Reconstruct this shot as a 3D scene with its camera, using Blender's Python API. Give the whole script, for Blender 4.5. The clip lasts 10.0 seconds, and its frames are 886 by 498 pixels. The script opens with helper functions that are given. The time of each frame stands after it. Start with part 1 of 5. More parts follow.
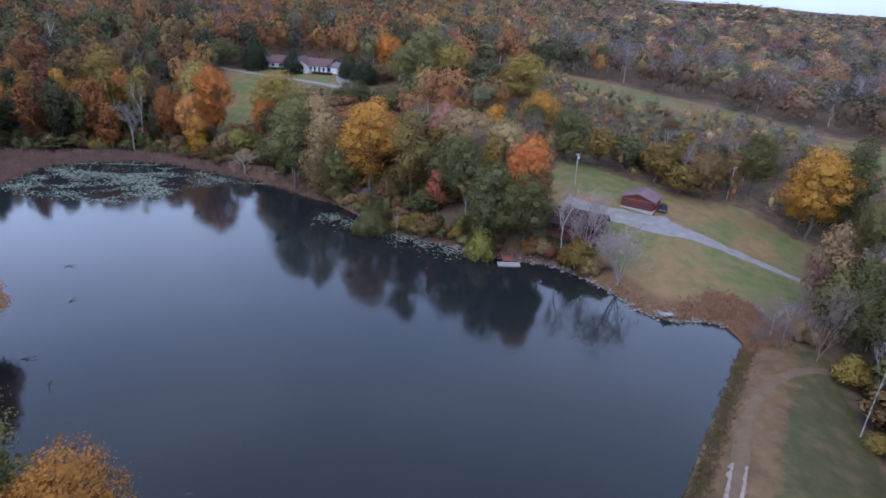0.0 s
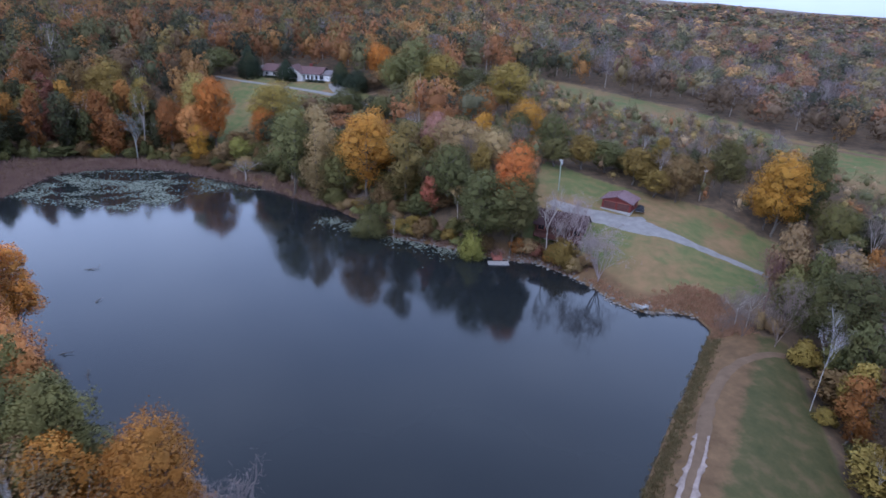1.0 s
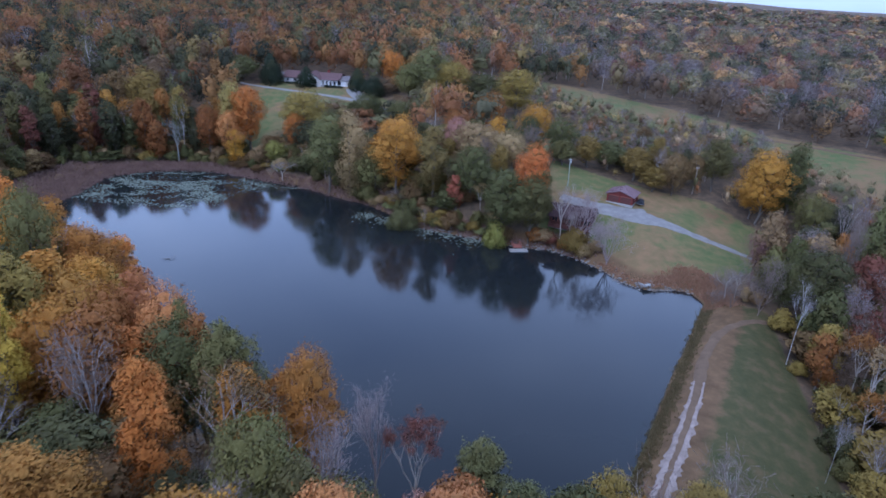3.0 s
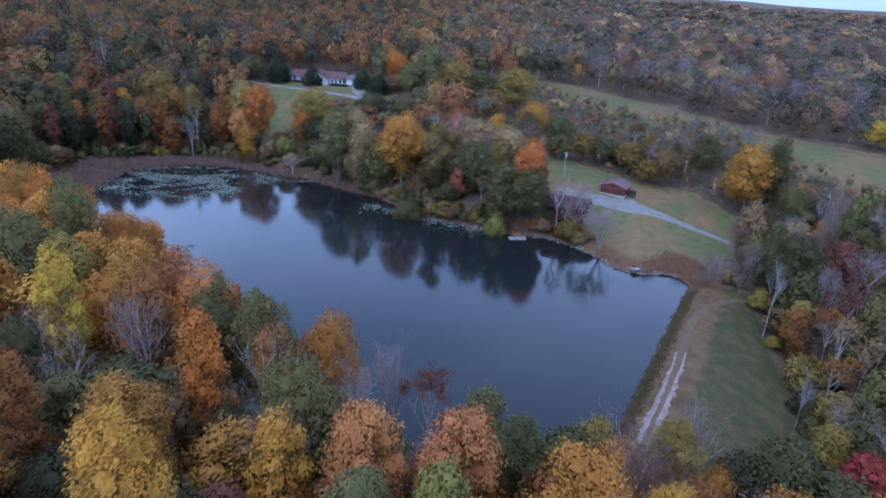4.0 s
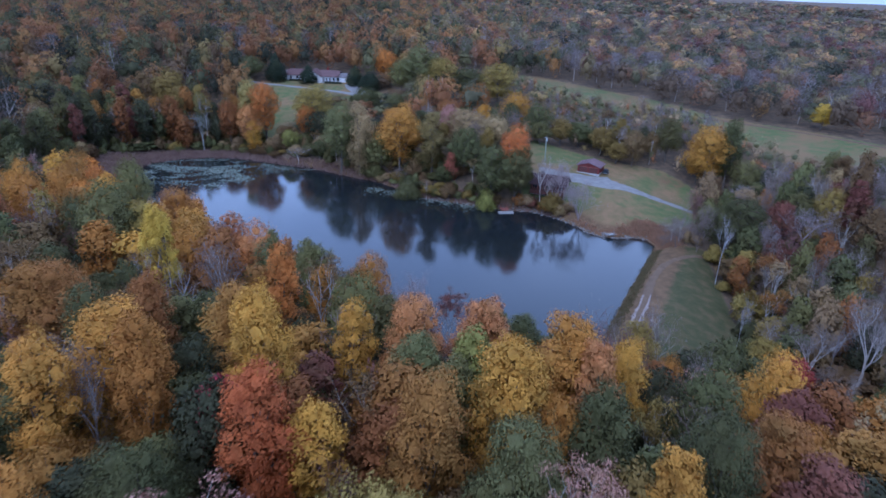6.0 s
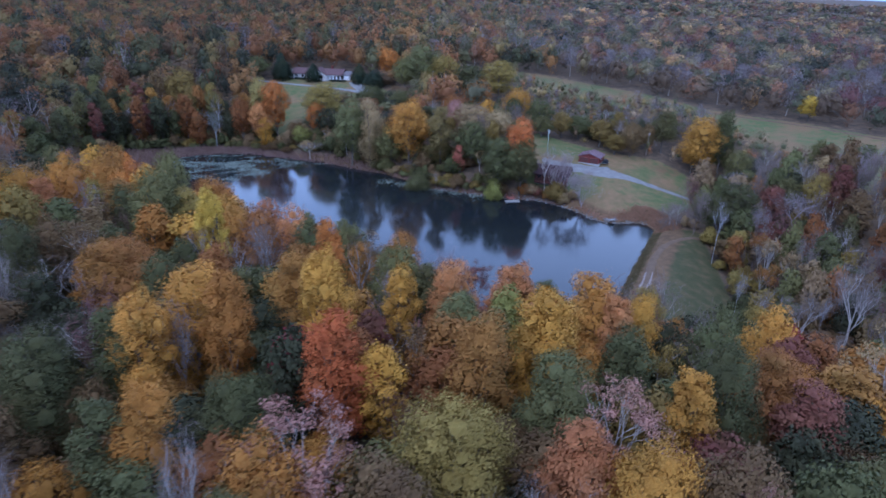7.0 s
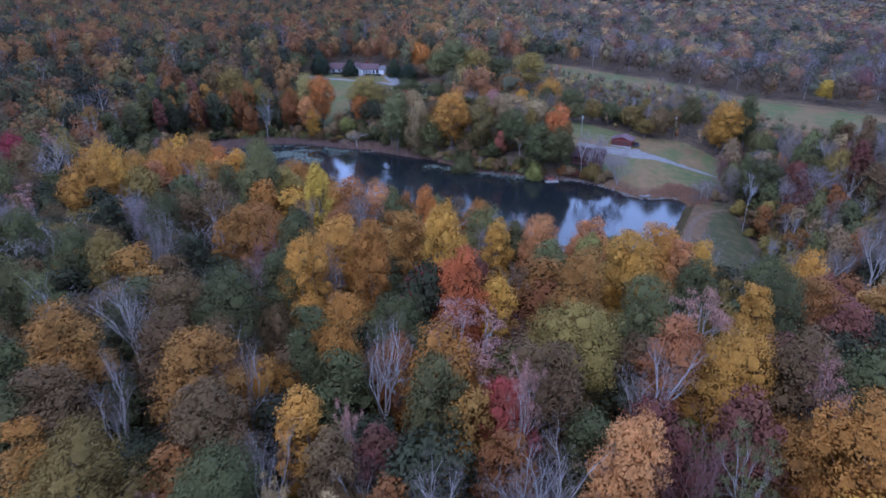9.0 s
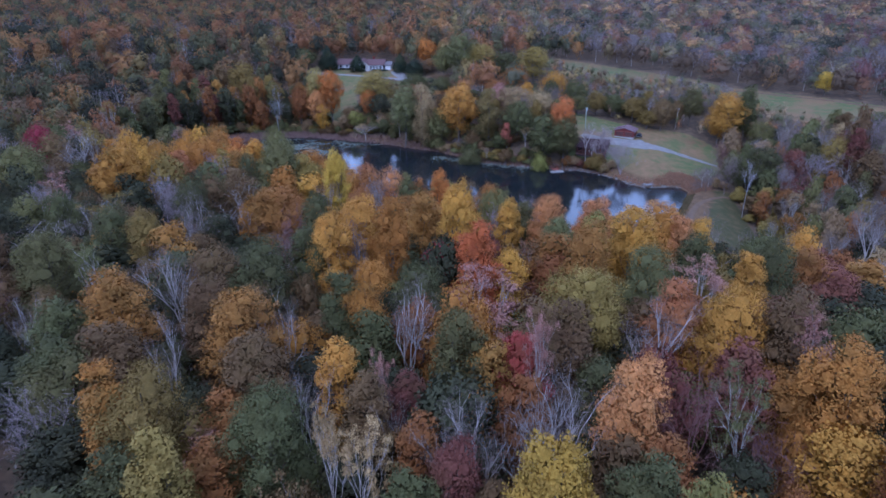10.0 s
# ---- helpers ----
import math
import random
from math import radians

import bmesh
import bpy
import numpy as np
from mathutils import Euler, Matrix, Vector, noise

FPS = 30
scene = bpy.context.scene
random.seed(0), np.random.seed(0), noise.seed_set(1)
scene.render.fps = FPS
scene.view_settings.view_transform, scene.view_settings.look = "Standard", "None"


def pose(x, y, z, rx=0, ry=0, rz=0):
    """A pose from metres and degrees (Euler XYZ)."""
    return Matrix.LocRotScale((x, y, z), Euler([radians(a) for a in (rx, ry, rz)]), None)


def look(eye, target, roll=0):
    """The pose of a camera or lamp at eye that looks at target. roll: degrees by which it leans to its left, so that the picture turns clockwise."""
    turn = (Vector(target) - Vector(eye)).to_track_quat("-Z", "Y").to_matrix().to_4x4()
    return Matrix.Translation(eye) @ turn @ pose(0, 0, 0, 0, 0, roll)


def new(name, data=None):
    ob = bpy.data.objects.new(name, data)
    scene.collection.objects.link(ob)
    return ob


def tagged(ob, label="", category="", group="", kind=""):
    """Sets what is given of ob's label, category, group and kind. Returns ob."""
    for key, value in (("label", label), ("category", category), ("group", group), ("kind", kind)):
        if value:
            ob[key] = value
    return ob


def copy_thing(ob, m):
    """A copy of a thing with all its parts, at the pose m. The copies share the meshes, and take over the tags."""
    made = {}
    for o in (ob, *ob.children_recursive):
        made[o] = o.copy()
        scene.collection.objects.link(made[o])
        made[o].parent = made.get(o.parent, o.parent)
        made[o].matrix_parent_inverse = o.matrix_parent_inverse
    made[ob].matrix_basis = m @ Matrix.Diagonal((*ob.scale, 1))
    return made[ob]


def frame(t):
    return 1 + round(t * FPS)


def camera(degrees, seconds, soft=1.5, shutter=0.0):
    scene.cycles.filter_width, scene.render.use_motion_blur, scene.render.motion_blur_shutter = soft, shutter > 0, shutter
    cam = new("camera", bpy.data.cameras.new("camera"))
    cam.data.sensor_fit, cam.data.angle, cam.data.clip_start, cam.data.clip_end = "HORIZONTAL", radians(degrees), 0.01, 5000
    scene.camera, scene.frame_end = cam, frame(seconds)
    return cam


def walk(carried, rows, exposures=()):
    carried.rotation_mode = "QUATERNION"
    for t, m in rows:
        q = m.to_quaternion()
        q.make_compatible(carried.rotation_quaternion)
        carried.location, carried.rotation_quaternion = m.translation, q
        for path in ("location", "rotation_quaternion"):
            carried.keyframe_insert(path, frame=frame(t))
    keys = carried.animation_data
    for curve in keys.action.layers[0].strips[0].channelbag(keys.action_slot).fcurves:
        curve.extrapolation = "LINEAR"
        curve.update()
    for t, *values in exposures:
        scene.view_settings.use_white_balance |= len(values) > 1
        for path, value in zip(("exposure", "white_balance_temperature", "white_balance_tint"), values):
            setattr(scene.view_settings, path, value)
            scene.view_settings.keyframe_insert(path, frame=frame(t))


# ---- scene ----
cam = camera(70, 10.0, soft=1.6, shutter=0.5)
PATH = [
    (0, (2.420, 6.436, 52.992), (2.448, 8.662, 52.093), 3.5),
    (0.5, (1.915, 1.098, 55.166), (1.973, 3.323, 54.268), 3.5),
    (1, (0.539, -3.438, 57.130), (0.617, -1.213, 56.233), 3.3),
    (1.5, (-2.330, -8.310, 59.006), (-2.234, -6.085, 58.110), 3.3),
    (2, (-5.329, -13.015, 60.534), (-5.215, -10.793, 59.635), 3.1),
    (2.5, (-7.862, -18.008, 61.727), (-7.750, -15.788, 60.824), 3.0),
    (4, (-10.986, -34.568, 63.958), (-10.873, -32.350, 63.048), 2.9),
    (4.5, (-11.860, -40.531, 64.637), (-11.730, -38.316, 63.722), 2.8),
    (5, (-13.292, -46.394, 65.094), (-13.150, -44.180, 64.178), 2.7),
    (5.5, (-15.162, -52.572, 65.621), (-15.007, -50.360, 64.704), 2.4),
    (6.8, (-22.558, -67.938, 65.478), (-22.336, -65.725, 64.577), 1.7),
    (7, (-24.324, -69.824, 65.870), (-24.109, -67.615, 64.956), 1.6),
    (7.5, (-29.003, -74.557, 66.379), (-28.799, -72.349, 65.461), 1.3),
    (8, (-33.182, -79.038, 66.536), (-32.978, -76.831, 65.615), 0.9),
    (8.5, (-36.818, -83.352, 66.664), (-36.628, -81.145, 65.737), 0.6),
    (9, (-39.578, -87.550, 66.566), (-39.395, -85.344, 65.636), 0.4),
    (9.5, (-41.249, -91.400, 66.256), (-41.071, -89.196, 65.321), 0.4),
    (10, (-42.252, -94.962, 65.954), (-42.080, -92.760, 65.018), -0.0),
]
walk(cam, [(t, look(eye, target, roll)) for t, eye, target, roll in PATH], [(0, 0.15, 5450, 19), (1, 0.14, 5300, 19), (2.5, 0.08, 5000, 18), (5, 0.01, 4680, 18), (7, 0.0, 4620, 19), (10, 0.02, 4650, 25)])


# ---------------------------------------------------------------- light
SUN_HIGH, SUN_WAY = radians(58), radians(215)
world = bpy.data.worlds.new("dusk_sky")
scene.world = world
world.use_nodes = True
wn, wl = world.node_tree.nodes, world.node_tree.links
wn.clear()
sky = wn.new("ShaderNodeTexSky")
sky.sky_type, sky.sun_disc, sky.sun_elevation, sky.sun_rotation = "NISHITA", False, SUN_HIGH, SUN_WAY
sky.dust_density = 2.0
dim = wn.new("ShaderNodeVectorMath")
dim.operation = "SCALE"
dim.inputs["Scale"].default_value = 0.10
wl.new(sky.outputs["Color"], dim.inputs[0])
coord = wn.new("ShaderNodeTexCoord")
stretch = wn.new("ShaderNodeMapping")
stretch.inputs["Scale"].default_value = (1.6, 1.6, 4.5)
wl.new(coord.outputs["Generated"], stretch.inputs["Vector"])
cloud_noise = wn.new("ShaderNodeTexNoise")
cloud_noise.inputs["Scale"].default_value, cloud_noise.inputs["Detail"].default_value = 1.6, 5
wl.new(stretch.outputs["Vector"], cloud_noise.inputs["Vector"])
cloud_tone = wn.new("ShaderNodeValToRGB")
cloud_tone.color_ramp.elements[0].position, cloud_tone.color_ramp.elements[0].color = 0.3, (0.44, 0.54, 0.74, 1)
cloud_tone.color_ramp.elements[1].position, cloud_tone.color_ramp.elements[1].color = 0.75, (0.70, 0.80, 0.97, 1)
wl.new(cloud_noise.outputs["Fac"], cloud_tone.inputs["Fac"])
rise = wn.new("ShaderNodeSeparateXYZ")
wl.new(coord.outputs["Generated"], rise.inputs["Vector"])
lift = wn.new("ShaderNodeValToRGB")  # low sky dim, a bright belt of thin cloud above it
lift.color_ramp.elements[0].position, lift.color_ramp.elements[0].color = 0.0, (0.40, 0.40, 0.40, 1)
lift.color_ramp.elements[1].position, lift.color_ramp.elements[1].color = 1.0, (0.32, 0.32, 0.32, 1)
for place, tone in ((0.28, 0.95), (0.45, 0.80), (0.68, 0.38)):
    belt = lift.color_ramp.elements.new(place)
    belt.color = (tone, tone, tone, 1)
wl.new(rise.outputs["Z"], lift.inputs["Fac"])
double = wn.new("ShaderNodeMath")
double.operation = "MULTIPLY"
double.inputs[1].default_value = 3.3
wl.new(lift.outputs["Color"], double.inputs[0])
overcast = wn.new("ShaderNodeVectorMath")
overcast.operation = "SCALE"
wl.new(cloud_tone.outputs["Color"], overcast.inputs[0])
wl.new(double.outputs["Value"], overcast.inputs["Scale"])
veil = wn.new("ShaderNodeMix")
veil.data_type = "RGBA"
veil.inputs["Factor"].default_value = 0.85
wl.new(dim.outputs["Vector"], veil.inputs["A"])
wl.new(overcast.outputs["Vector"], veil.inputs["B"])
back = wn.new("ShaderNodeBackground")
back.inputs["Strength"].default_value = 1.0
wl.new(veil.outputs["Result"], back.inputs["Color"])
wl.new(back.outputs["Background"], wn.new("ShaderNodeOutputWorld").inputs["Surface"])

sun = new("sun", bpy.data.lights.new("sun", "SUN"))
sun.data.energy, sun.data.angle, sun.data.color = 1.5, radians(60), (1.0, 0.95, 0.90)
sun.matrix_world = look((-40, -60, 115), (0, 0, 0))


# ---------------------------------------------------------------- materials
def material(name, rough=0.8):
    m = bpy.data.materials.new(name)
    m.use_nodes = True
    n, l = m.node_tree.nodes, m.node_tree.links
    b = n["Principled BSDF"]
    b.inputs["Roughness"].default_value = rough
    b.inputs["Specular IOR Level"].default_value = 0.25
    return m, n, l, b


def ramp(n, l, fac, stops):
    r = n.new("ShaderNodeValToRGB")
    while len(r.color_ramp.elements) < len(stops):
        r.color_ramp.elements.new(0.5)
    for e, (p, c) in zip(r.color_ramp.elements, stops):
        e.position, e.color = p, (*c, 1)
    l.new(fac, r.inputs["Fac"])
    return r.outputs["Color"]


def noise_of(n, l, scale, detail=4, rough=0.6):
    g = n.new("ShaderNodeNewGeometry")
    t = n.new("ShaderNodeTexNoise")
    t.inputs["Scale"].default_value, t.inputs["Detail"].default_value, t.inputs["Roughness"].default_value = scale, detail, rough
    l.new(g.outputs["Position"], t.inputs["Vector"])
    return t.outputs["Fac"]


def mix(n, l, fac, a, b, blend="MIX"):
    x = n.new("ShaderNodeMix")
    x.data_type, x.blend_type = "RGBA", blend
    for key, v in (("Factor", fac), ("A", a), ("B", b)):
        if isinstance(v, (int, float)):
            x.inputs[key].default_value = v
        elif isinstance(v, tuple):
            x.inputs[key].default_value = (*v, 1)
        else:
            l.new(v, x.inputs[key])
    return x.outputs["Result"]


def bump(n, l, b, height, strength, distance):
    k = n.new("ShaderNodeBump")
    k.inputs["Strength"].default_value, k.inputs["Distance"].default_value = strength, distance
    l.new(height, k.inputs["Height"])
    l.new(k.outputs["Normal"], b.inputs["Normal"])


def plain(name, a, b, scale=3.0, rough=0.8, relief=0.0, metal=0.0):
    """Two tones mixed by a coarse and a fine noise."""
    m, n, l, p = material(name, rough)
    coarse, fine = noise_of(n, l, scale, 5), noise_of(n, l, scale * 9, 3)
    c = ramp(n, l, coarse, [(0.3, a), (0.7, b)])
    c = mix(n, l, 0.35, c, mix(n, l, fine, a, b))
    l.new(c, p.inputs["Base Color"])
    p.inputs["Metallic"].default_value = metal
    if relief:
        bump(n, l, p, fine, 0.6, relief)
    return m


LEAF = {  # real leaf colours, and the words for them
    "green": ((0.092, 0.094, 0.034), "dull dark green"), "dark_green": ((0.050, 0.052, 0.024), "deep green"), "olive": ((0.140, 0.130, 0.036), "olive green"),
    "sage": ((0.150, 0.150, 0.058), "pale grey-green"), "lime": ((0.235, 0.225, 0.045), "yellow-green"),
    "olive_gold": ((0.25, 0.178, 0.034), "golden olive"), "yellow": ((0.50, 0.335, 0.030), "bright yellow"),
    "gold": ((0.50, 0.268, 0.026), "golden yellow"), "amber": ((0.46, 0.222, 0.026), "amber"),
    "rust_gold": ((0.34, 0.170, 0.026), "golden brown"), "orange": ((0.50, 0.195, 0.026), "orange"),
    "redorange": ((0.50, 0.150, 0.030), "red-orange"), "rust": ((0.29, 0.124, 0.026), "rusty brown"),
    "peach": ((0.47, 0.21, 0.060), "peach-coloured"), "coral": ((0.42, 0.14, 0.075), "coral red"),
    "pink": ((0.40, 0.215, 0.150), "faded pink"), "red": ((0.32, 0.050, 0.040), "deep red"),
    "crimson": ((0.28, 0.034, 0.046), "crimson"), "maroon": ((0.18, 0.066, 0.040), "maroon"),
    "brown": ((0.165, 0.103, 0.036), "brown"), "tan": ((0.32, 0.225, 0.095), "tan"), "hazel": ((0.285, 0.222, 0.058), "yellowish olive"), "straw": ((0.48, 0.34, 0.14), "straw-coloured"),
    "cedar": ((0.030, 0.044, 0.026), "blackish green"), "grey": ((0.19, 0.165, 0.135), "grey-brown"), "birch": ((0.34, 0.31, 0.31), "grey"),
}


def dull(c):
    grey = 0.3 * c[0] + 0.6 * c[1] + 0.1 * c[2]
    r, g, b = (0.97 * v + 0.03 * grey + 0.002 for v in c)
    r, g, b = (1.1 * v for v in (r, g, b))
    return (r, g * 0.97, b + 0.001) if r > g else (r * 1.03, g, b * 0.85 + 0.001)


LEAF = {k: (dull(c), w) for k, (c, w) in LEAF.items()}


def let_through(m, n, l, b, colour, share):
    """Leaves also glow with the light that falls on their far side."""
    t = n.new("ShaderNodeBsdfTranslucent")
    l.new(colour, t.inputs["Color"])
    x = n.new("ShaderNodeMixShader")
    x.inputs["Fac"].default_value = share
    l.new(b.outputs["BSDF"], x.inputs[1])
    l.new(t.outputs["BSDF"], x.inputs[2])
    l.new(x.outputs["Shader"], n["Material Output"].inputs["Surface"])


def leaf_material(name, colour):
    m, n, l, b = material(name, 0.75)
    info, geo = n.new("ShaderNodeObjectInfo"), n.new("ShaderNodeNewGeometry")
    one = tuple(colour)
    light = tuple(min(0.7, c * 1.28 + 0.006) for c in colour)
    dark = (colour[0] * 0.68, colour[1] * 0.64, colour[2] * 0.68)
    turning = tuple(0.5 * c + 0.5 * q for c, q in zip(colour, (0.13, 0.105, 0.03)))  # leaves that have not turned, or have withered
    c = ramp(n, l, noise_of(n, l, 0.55, 3), [(0.32, dark), (0.5, one), (0.68, light)])
    c = mix(n, l, ramp(n, l, noise_of(n, l, 0.21, 2), [(0.52, (0, 0, 0)), (0.68, (0.75, 0.75, 0.75))]), c, turning)
    fine = noise_of(n, l, 3.2, 3, 0.65)
    c = mix(n, l, 1.0, c, ramp(n, l, fine, [(0.3, (0.86, 0.86, 0.86)), (0.7, (1.12, 1.12, 1.12))]), "MULTIPLY")
    c = mix(n, l, geo.outputs["Random Per Island"], c, mix(n, l, 0.3, c, light))
    h = n.new("ShaderNodeHueSaturation")
    for key, lo, hi in (("Hue", 0.493, 0.506), ("Value", 0.8, 1.2)):
        r = n.new("ShaderNodeMapRange")
        r.inputs["To Min"].default_value, r.inputs["To Max"].default_value = lo, hi
        l.new(info.outputs["Random"], r.inputs["Value"])
        l.new(r.outputs["Result"], h.inputs[key])
    l.new(c, h.inputs["Color"])
    l.new(h.outputs["Color"], b.inputs["Base Color"])
    bump(n, l, b, fine, 0.2, 0.2)
    let_through(m, n, l, b, h.outputs["Color"], 0.27)
    return m


LEAVES = {k: leaf_material("leaves_" + k, v[0]) for k, v in LEAF.items()}


def far_leaf_material():
    m, n, l, b = material("far_leaves", 0.8)
    a = n.new("ShaderNodeVertexColor")
    a.layer_name = "leaf"
    geo = n.new("ShaderNodeNewGeometry")
    shade = ramp(n, l, noise_of(n, l, 0.35, 3), [(0.3, (0.88, 0.88, 0.88)), (0.7, (1.12, 1.12, 1.12))])
    c = mix(n, l, 1.0, a.outputs["Color"], shade, "MULTIPLY")
    c = mix(n, l, geo.outputs["Random Per Island"], c, mix(n, l, 1.0, c, (1.1, 1.09, 1.08), "MULTIPLY"))
    fine = noise_of(n, l, 1.6, 3, 0.65)
    c = mix(n, l, 1.0, c, ramp(n, l, fine, [(0.3, (0.84, 0.84, 0.84)), (0.7, (1.14, 1.14, 1.14))]), "MULTIPLY")
    l.new(c, b.inputs["Base Color"])
    let_through(m, n, l, b, c, 0.27)
    return m


FAR_LEAVES = far_leaf_material()
BARK = plain("bark", (0.09, 0.075, 0.06), (0.20, 0.17, 0.14), 2.0, 0.9, 0.02)
PALE_BARK = plain("pale_bark", (0.35, 0.305, 0.265), (0.55, 0.49, 0.435), 2.0, 0.85, 0.01)
BIRCH_BARK = plain("white_bark", (0.38, 0.36, 0.34), (0.62, 0.60, 0.57), 1.5, 0.8, 0.01)
PINK_BARK = plain("pinkish_bark", (0.25, 0.195, 0.185), (0.38, 0.31, 0.29), 2.0, 0.85, 0.01)
MAROON_BARK = plain("maroon_twigs", (0.15, 0.075, 0.065), (0.25, 0.135, 0.115), 2.0, 0.85, 0.01)
BROWN_BARK = plain("brown_twigs", (0.15, 0.11, 0.09), (0.27, 0.21, 0.17), 2.0, 0.85, 0.01)
SAGE_BARK = plain("grey_green_twigs", (0.18, 0.18, 0.15), (0.32, 0.31, 0.27), 2.0, 0.85, 0.01)
FINE_TWIGS = {"grey": plain("fine_grey_twigs", (0.17, 0.135, 0.115), (0.27, 0.22, 0.19), 2.0, 0.9), "birch": plain("fine_birch_twigs", (0.20, 0.17, 0.16), (0.32, 0.28, 0.27), 2.0, 0.9)}
TWIGS = {"grey": PALE_BARK, "birch": BIRCH_BARK, "pink": PINK_BARK, "maroon": MAROON_BARK, "brown": BROWN_BARK, "sage": SAGE_BARK}
GRAVEL = plain("gravel", (0.165, 0.155, 0.146), (0.28, 0.265, 0.25), 0.6, 0.9, 0.03)
DIRT = plain("dirt_track", (0.110, 0.072, 0.044), (0.180, 0.122, 0.076), 0.5, 0.95, 0.04)
CHALK = plain("bare_chalky_dirt", (0.16, 0.12, 0.095), (0.40, 0.325, 0.285), 0.8, 0.95, 0.04)
STONE = plain("stone", (0.12, 0.11, 0.10), (0.30, 0.28, 0.26), 2.0, 0.9, 0.03)
PADS = plain("lily_pads", (0.10, 0.12, 0.08), (0.24, 0.255, 0.205), 0.8, 0.8)
REED = plain("dry_reeds", (0.13, 0.080, 0.062), (0.29, 0.185, 0.145), 0.25, 0.95)
SEDGE = plain("russet_sedge", (0.24, 0.13, 0.075), (0.40, 0.235, 0.14), 0.3, 0.95)
RED_WALL = plain("red_siding", (0.125, 0.027, 0.022), (0.20, 0.048, 0.038), 1.2, 0.7, 0.01)
LOG_WALL = plain("reddish_log_wall", (0.060, 0.026, 0.021), (0.125, 0.052, 0.040), 1.2, 0.8, 0.03)
MAUVE_ROOF = plain("mauve_metal_roof", (0.15, 0.092, 0.100), (0.22, 0.145, 0.152), 0.8, 0.5, 0.005)
DARK_ROOF = plain("dark_shingles", (0.040, 0.022, 0.023), (0.085, 0.050, 0.050), 1.5, 0.9, 0.02)
MAROON_ROOF = plain("maroon_shingles", (0.098, 0.058, 0.056), (0.155, 0.091, 0.086), 1.5, 0.85, 0.02)
GREY_ROOF = plain("grey_shingles", (0.12, 0.105, 0.105), (0.20, 0.18, 0.18), 1.5, 0.85, 0.02)
WHITE_WALL = plain("white_painted_wall", (0.50, 0.47, 0.43), (0.64, 0.60, 0.56), 0.8, 0.7, 0.005)
WHITE_TRIM = plain("white_trim", (0.68, 0.67, 0.66), (0.80, 0.79, 0.78), 2.0, 0.6)
RED_DOOR = plain("red_garage_door", (0.085, 0.034, 0.030), (0.135, 0.055, 0.046), 1.5, 0.6)
DARK_DOOR = plain("dark_door", (0.030, 0.022, 0.024), (0.065, 0.045, 0.045), 1.5, 0.6)
GLASS = plain("dark_glass", (0.012, 0.014, 0.018), (0.022, 0.025, 0.03), 1.0, 0.08)
RED_WOOD = plain("red_stained_boards", (0.25, 0.085, 0.062), (0.39, 0.155, 0.115), 2.5, 0.8, 0.01)
GREY_WOOD = plain("weathered_boards", (0.27, 0.255, 0.24), (0.44, 0.42, 0.40), 2.5, 0.8, 0.01)
POLE_GREEN = plain("treated_pole_wood", (0.22, 0.25, 0.195), (0.34, 0.37, 0.30), 1.5, 0.85)
POLE_TAN = plain("bleached_pole_wood", (0.27, 0.215, 0.17), (0.40, 0.335, 0.27), 1.5, 0.85)
CONCRETE = plain("concrete", (0.29, 0.28, 0.27), (0.43, 0.42, 0.40), 1.2, 0.9)
TARP = plain("dark_tarpaulin", (0.018, 0.02, 0.024), (0.04, 0.042, 0.05), 1.5, 0.5)
STEEL = plain("grey_steel", (0.28, 0.29, 0.30), (0.42, 0.43, 0.44), 2.0, 0.45, 0.0, 0.7)


def ground_material():
    m, n, l, b = material("ground", 0.95)
    big, mid, fine = noise_of(n, l, 0.045, 5), noise_of(n, l, 0.35, 5), noise_of(n, l, 3.0, 4)
    litter = ramp(n, l, mid, [(0.3, (0.060, 0.046, 0.033)), (0.55, (0.115, 0.082, 0.052)), (0.75, (0.19, 0.125, 0.070))])
    lawn = ramp(n, l, big, [(0.40, (0.080, 0.112, 0.036)), (0.5, (0.128, 0.118, 0.048)), (0.57, (0.205, 0.122, 0.064))])
    lawn = mix(n, l, 0.45, lawn, ramp(n, l, mid, [(0.36, (0.064, 0.092, 0.030)), (0.62, (0.185, 0.132, 0.062))]))
    dry = ramp(n, l, mid, [(0.3, (0.080, 0.050, 0.025)), (0.7, (0.155, 0.098, 0.050))])
    rough = ramp(n, l, mid, [(0.3, (0.044, 0.048, 0.017)), (0.5, (0.064, 0.060, 0.023)), (0.70, (0.100, 0.076, 0.036))])
    c = litter
    for name, colour in (("lawn", lawn), ("rough", rough), ("dry", dry)):
        a = n.new("ShaderNodeAttribute")
        a.attribute_name = name
        s = n.new("ShaderNodeMath")
        s.operation = "MULTIPLY_ADD"
        l.new(mid, s.inputs[0])
        s.inputs[1].default_value = 0.8
        l.new(a.outputs["Fac"], s.inputs[2])
        r = n.new("ShaderNodeMapRange")
        r.inputs["From Min"].default_value, r.inputs["From Max"].default_value = 0.75, 1.05
        l.new(s.outputs["Value"], r.inputs["Value"])
        c = mix(n, l, r.outputs["Result"], c, colour)
    c = mix(n, l, 0.5, c, mix(n, l, fine, c, mix(n, l, 1.0, c, (1.6, 1.5, 1.4), "MULTIPLY")))
    l.new(c, b.inputs["Base Color"])
    bump(n, l, b, fine, 0.7, 0.12)
    return m


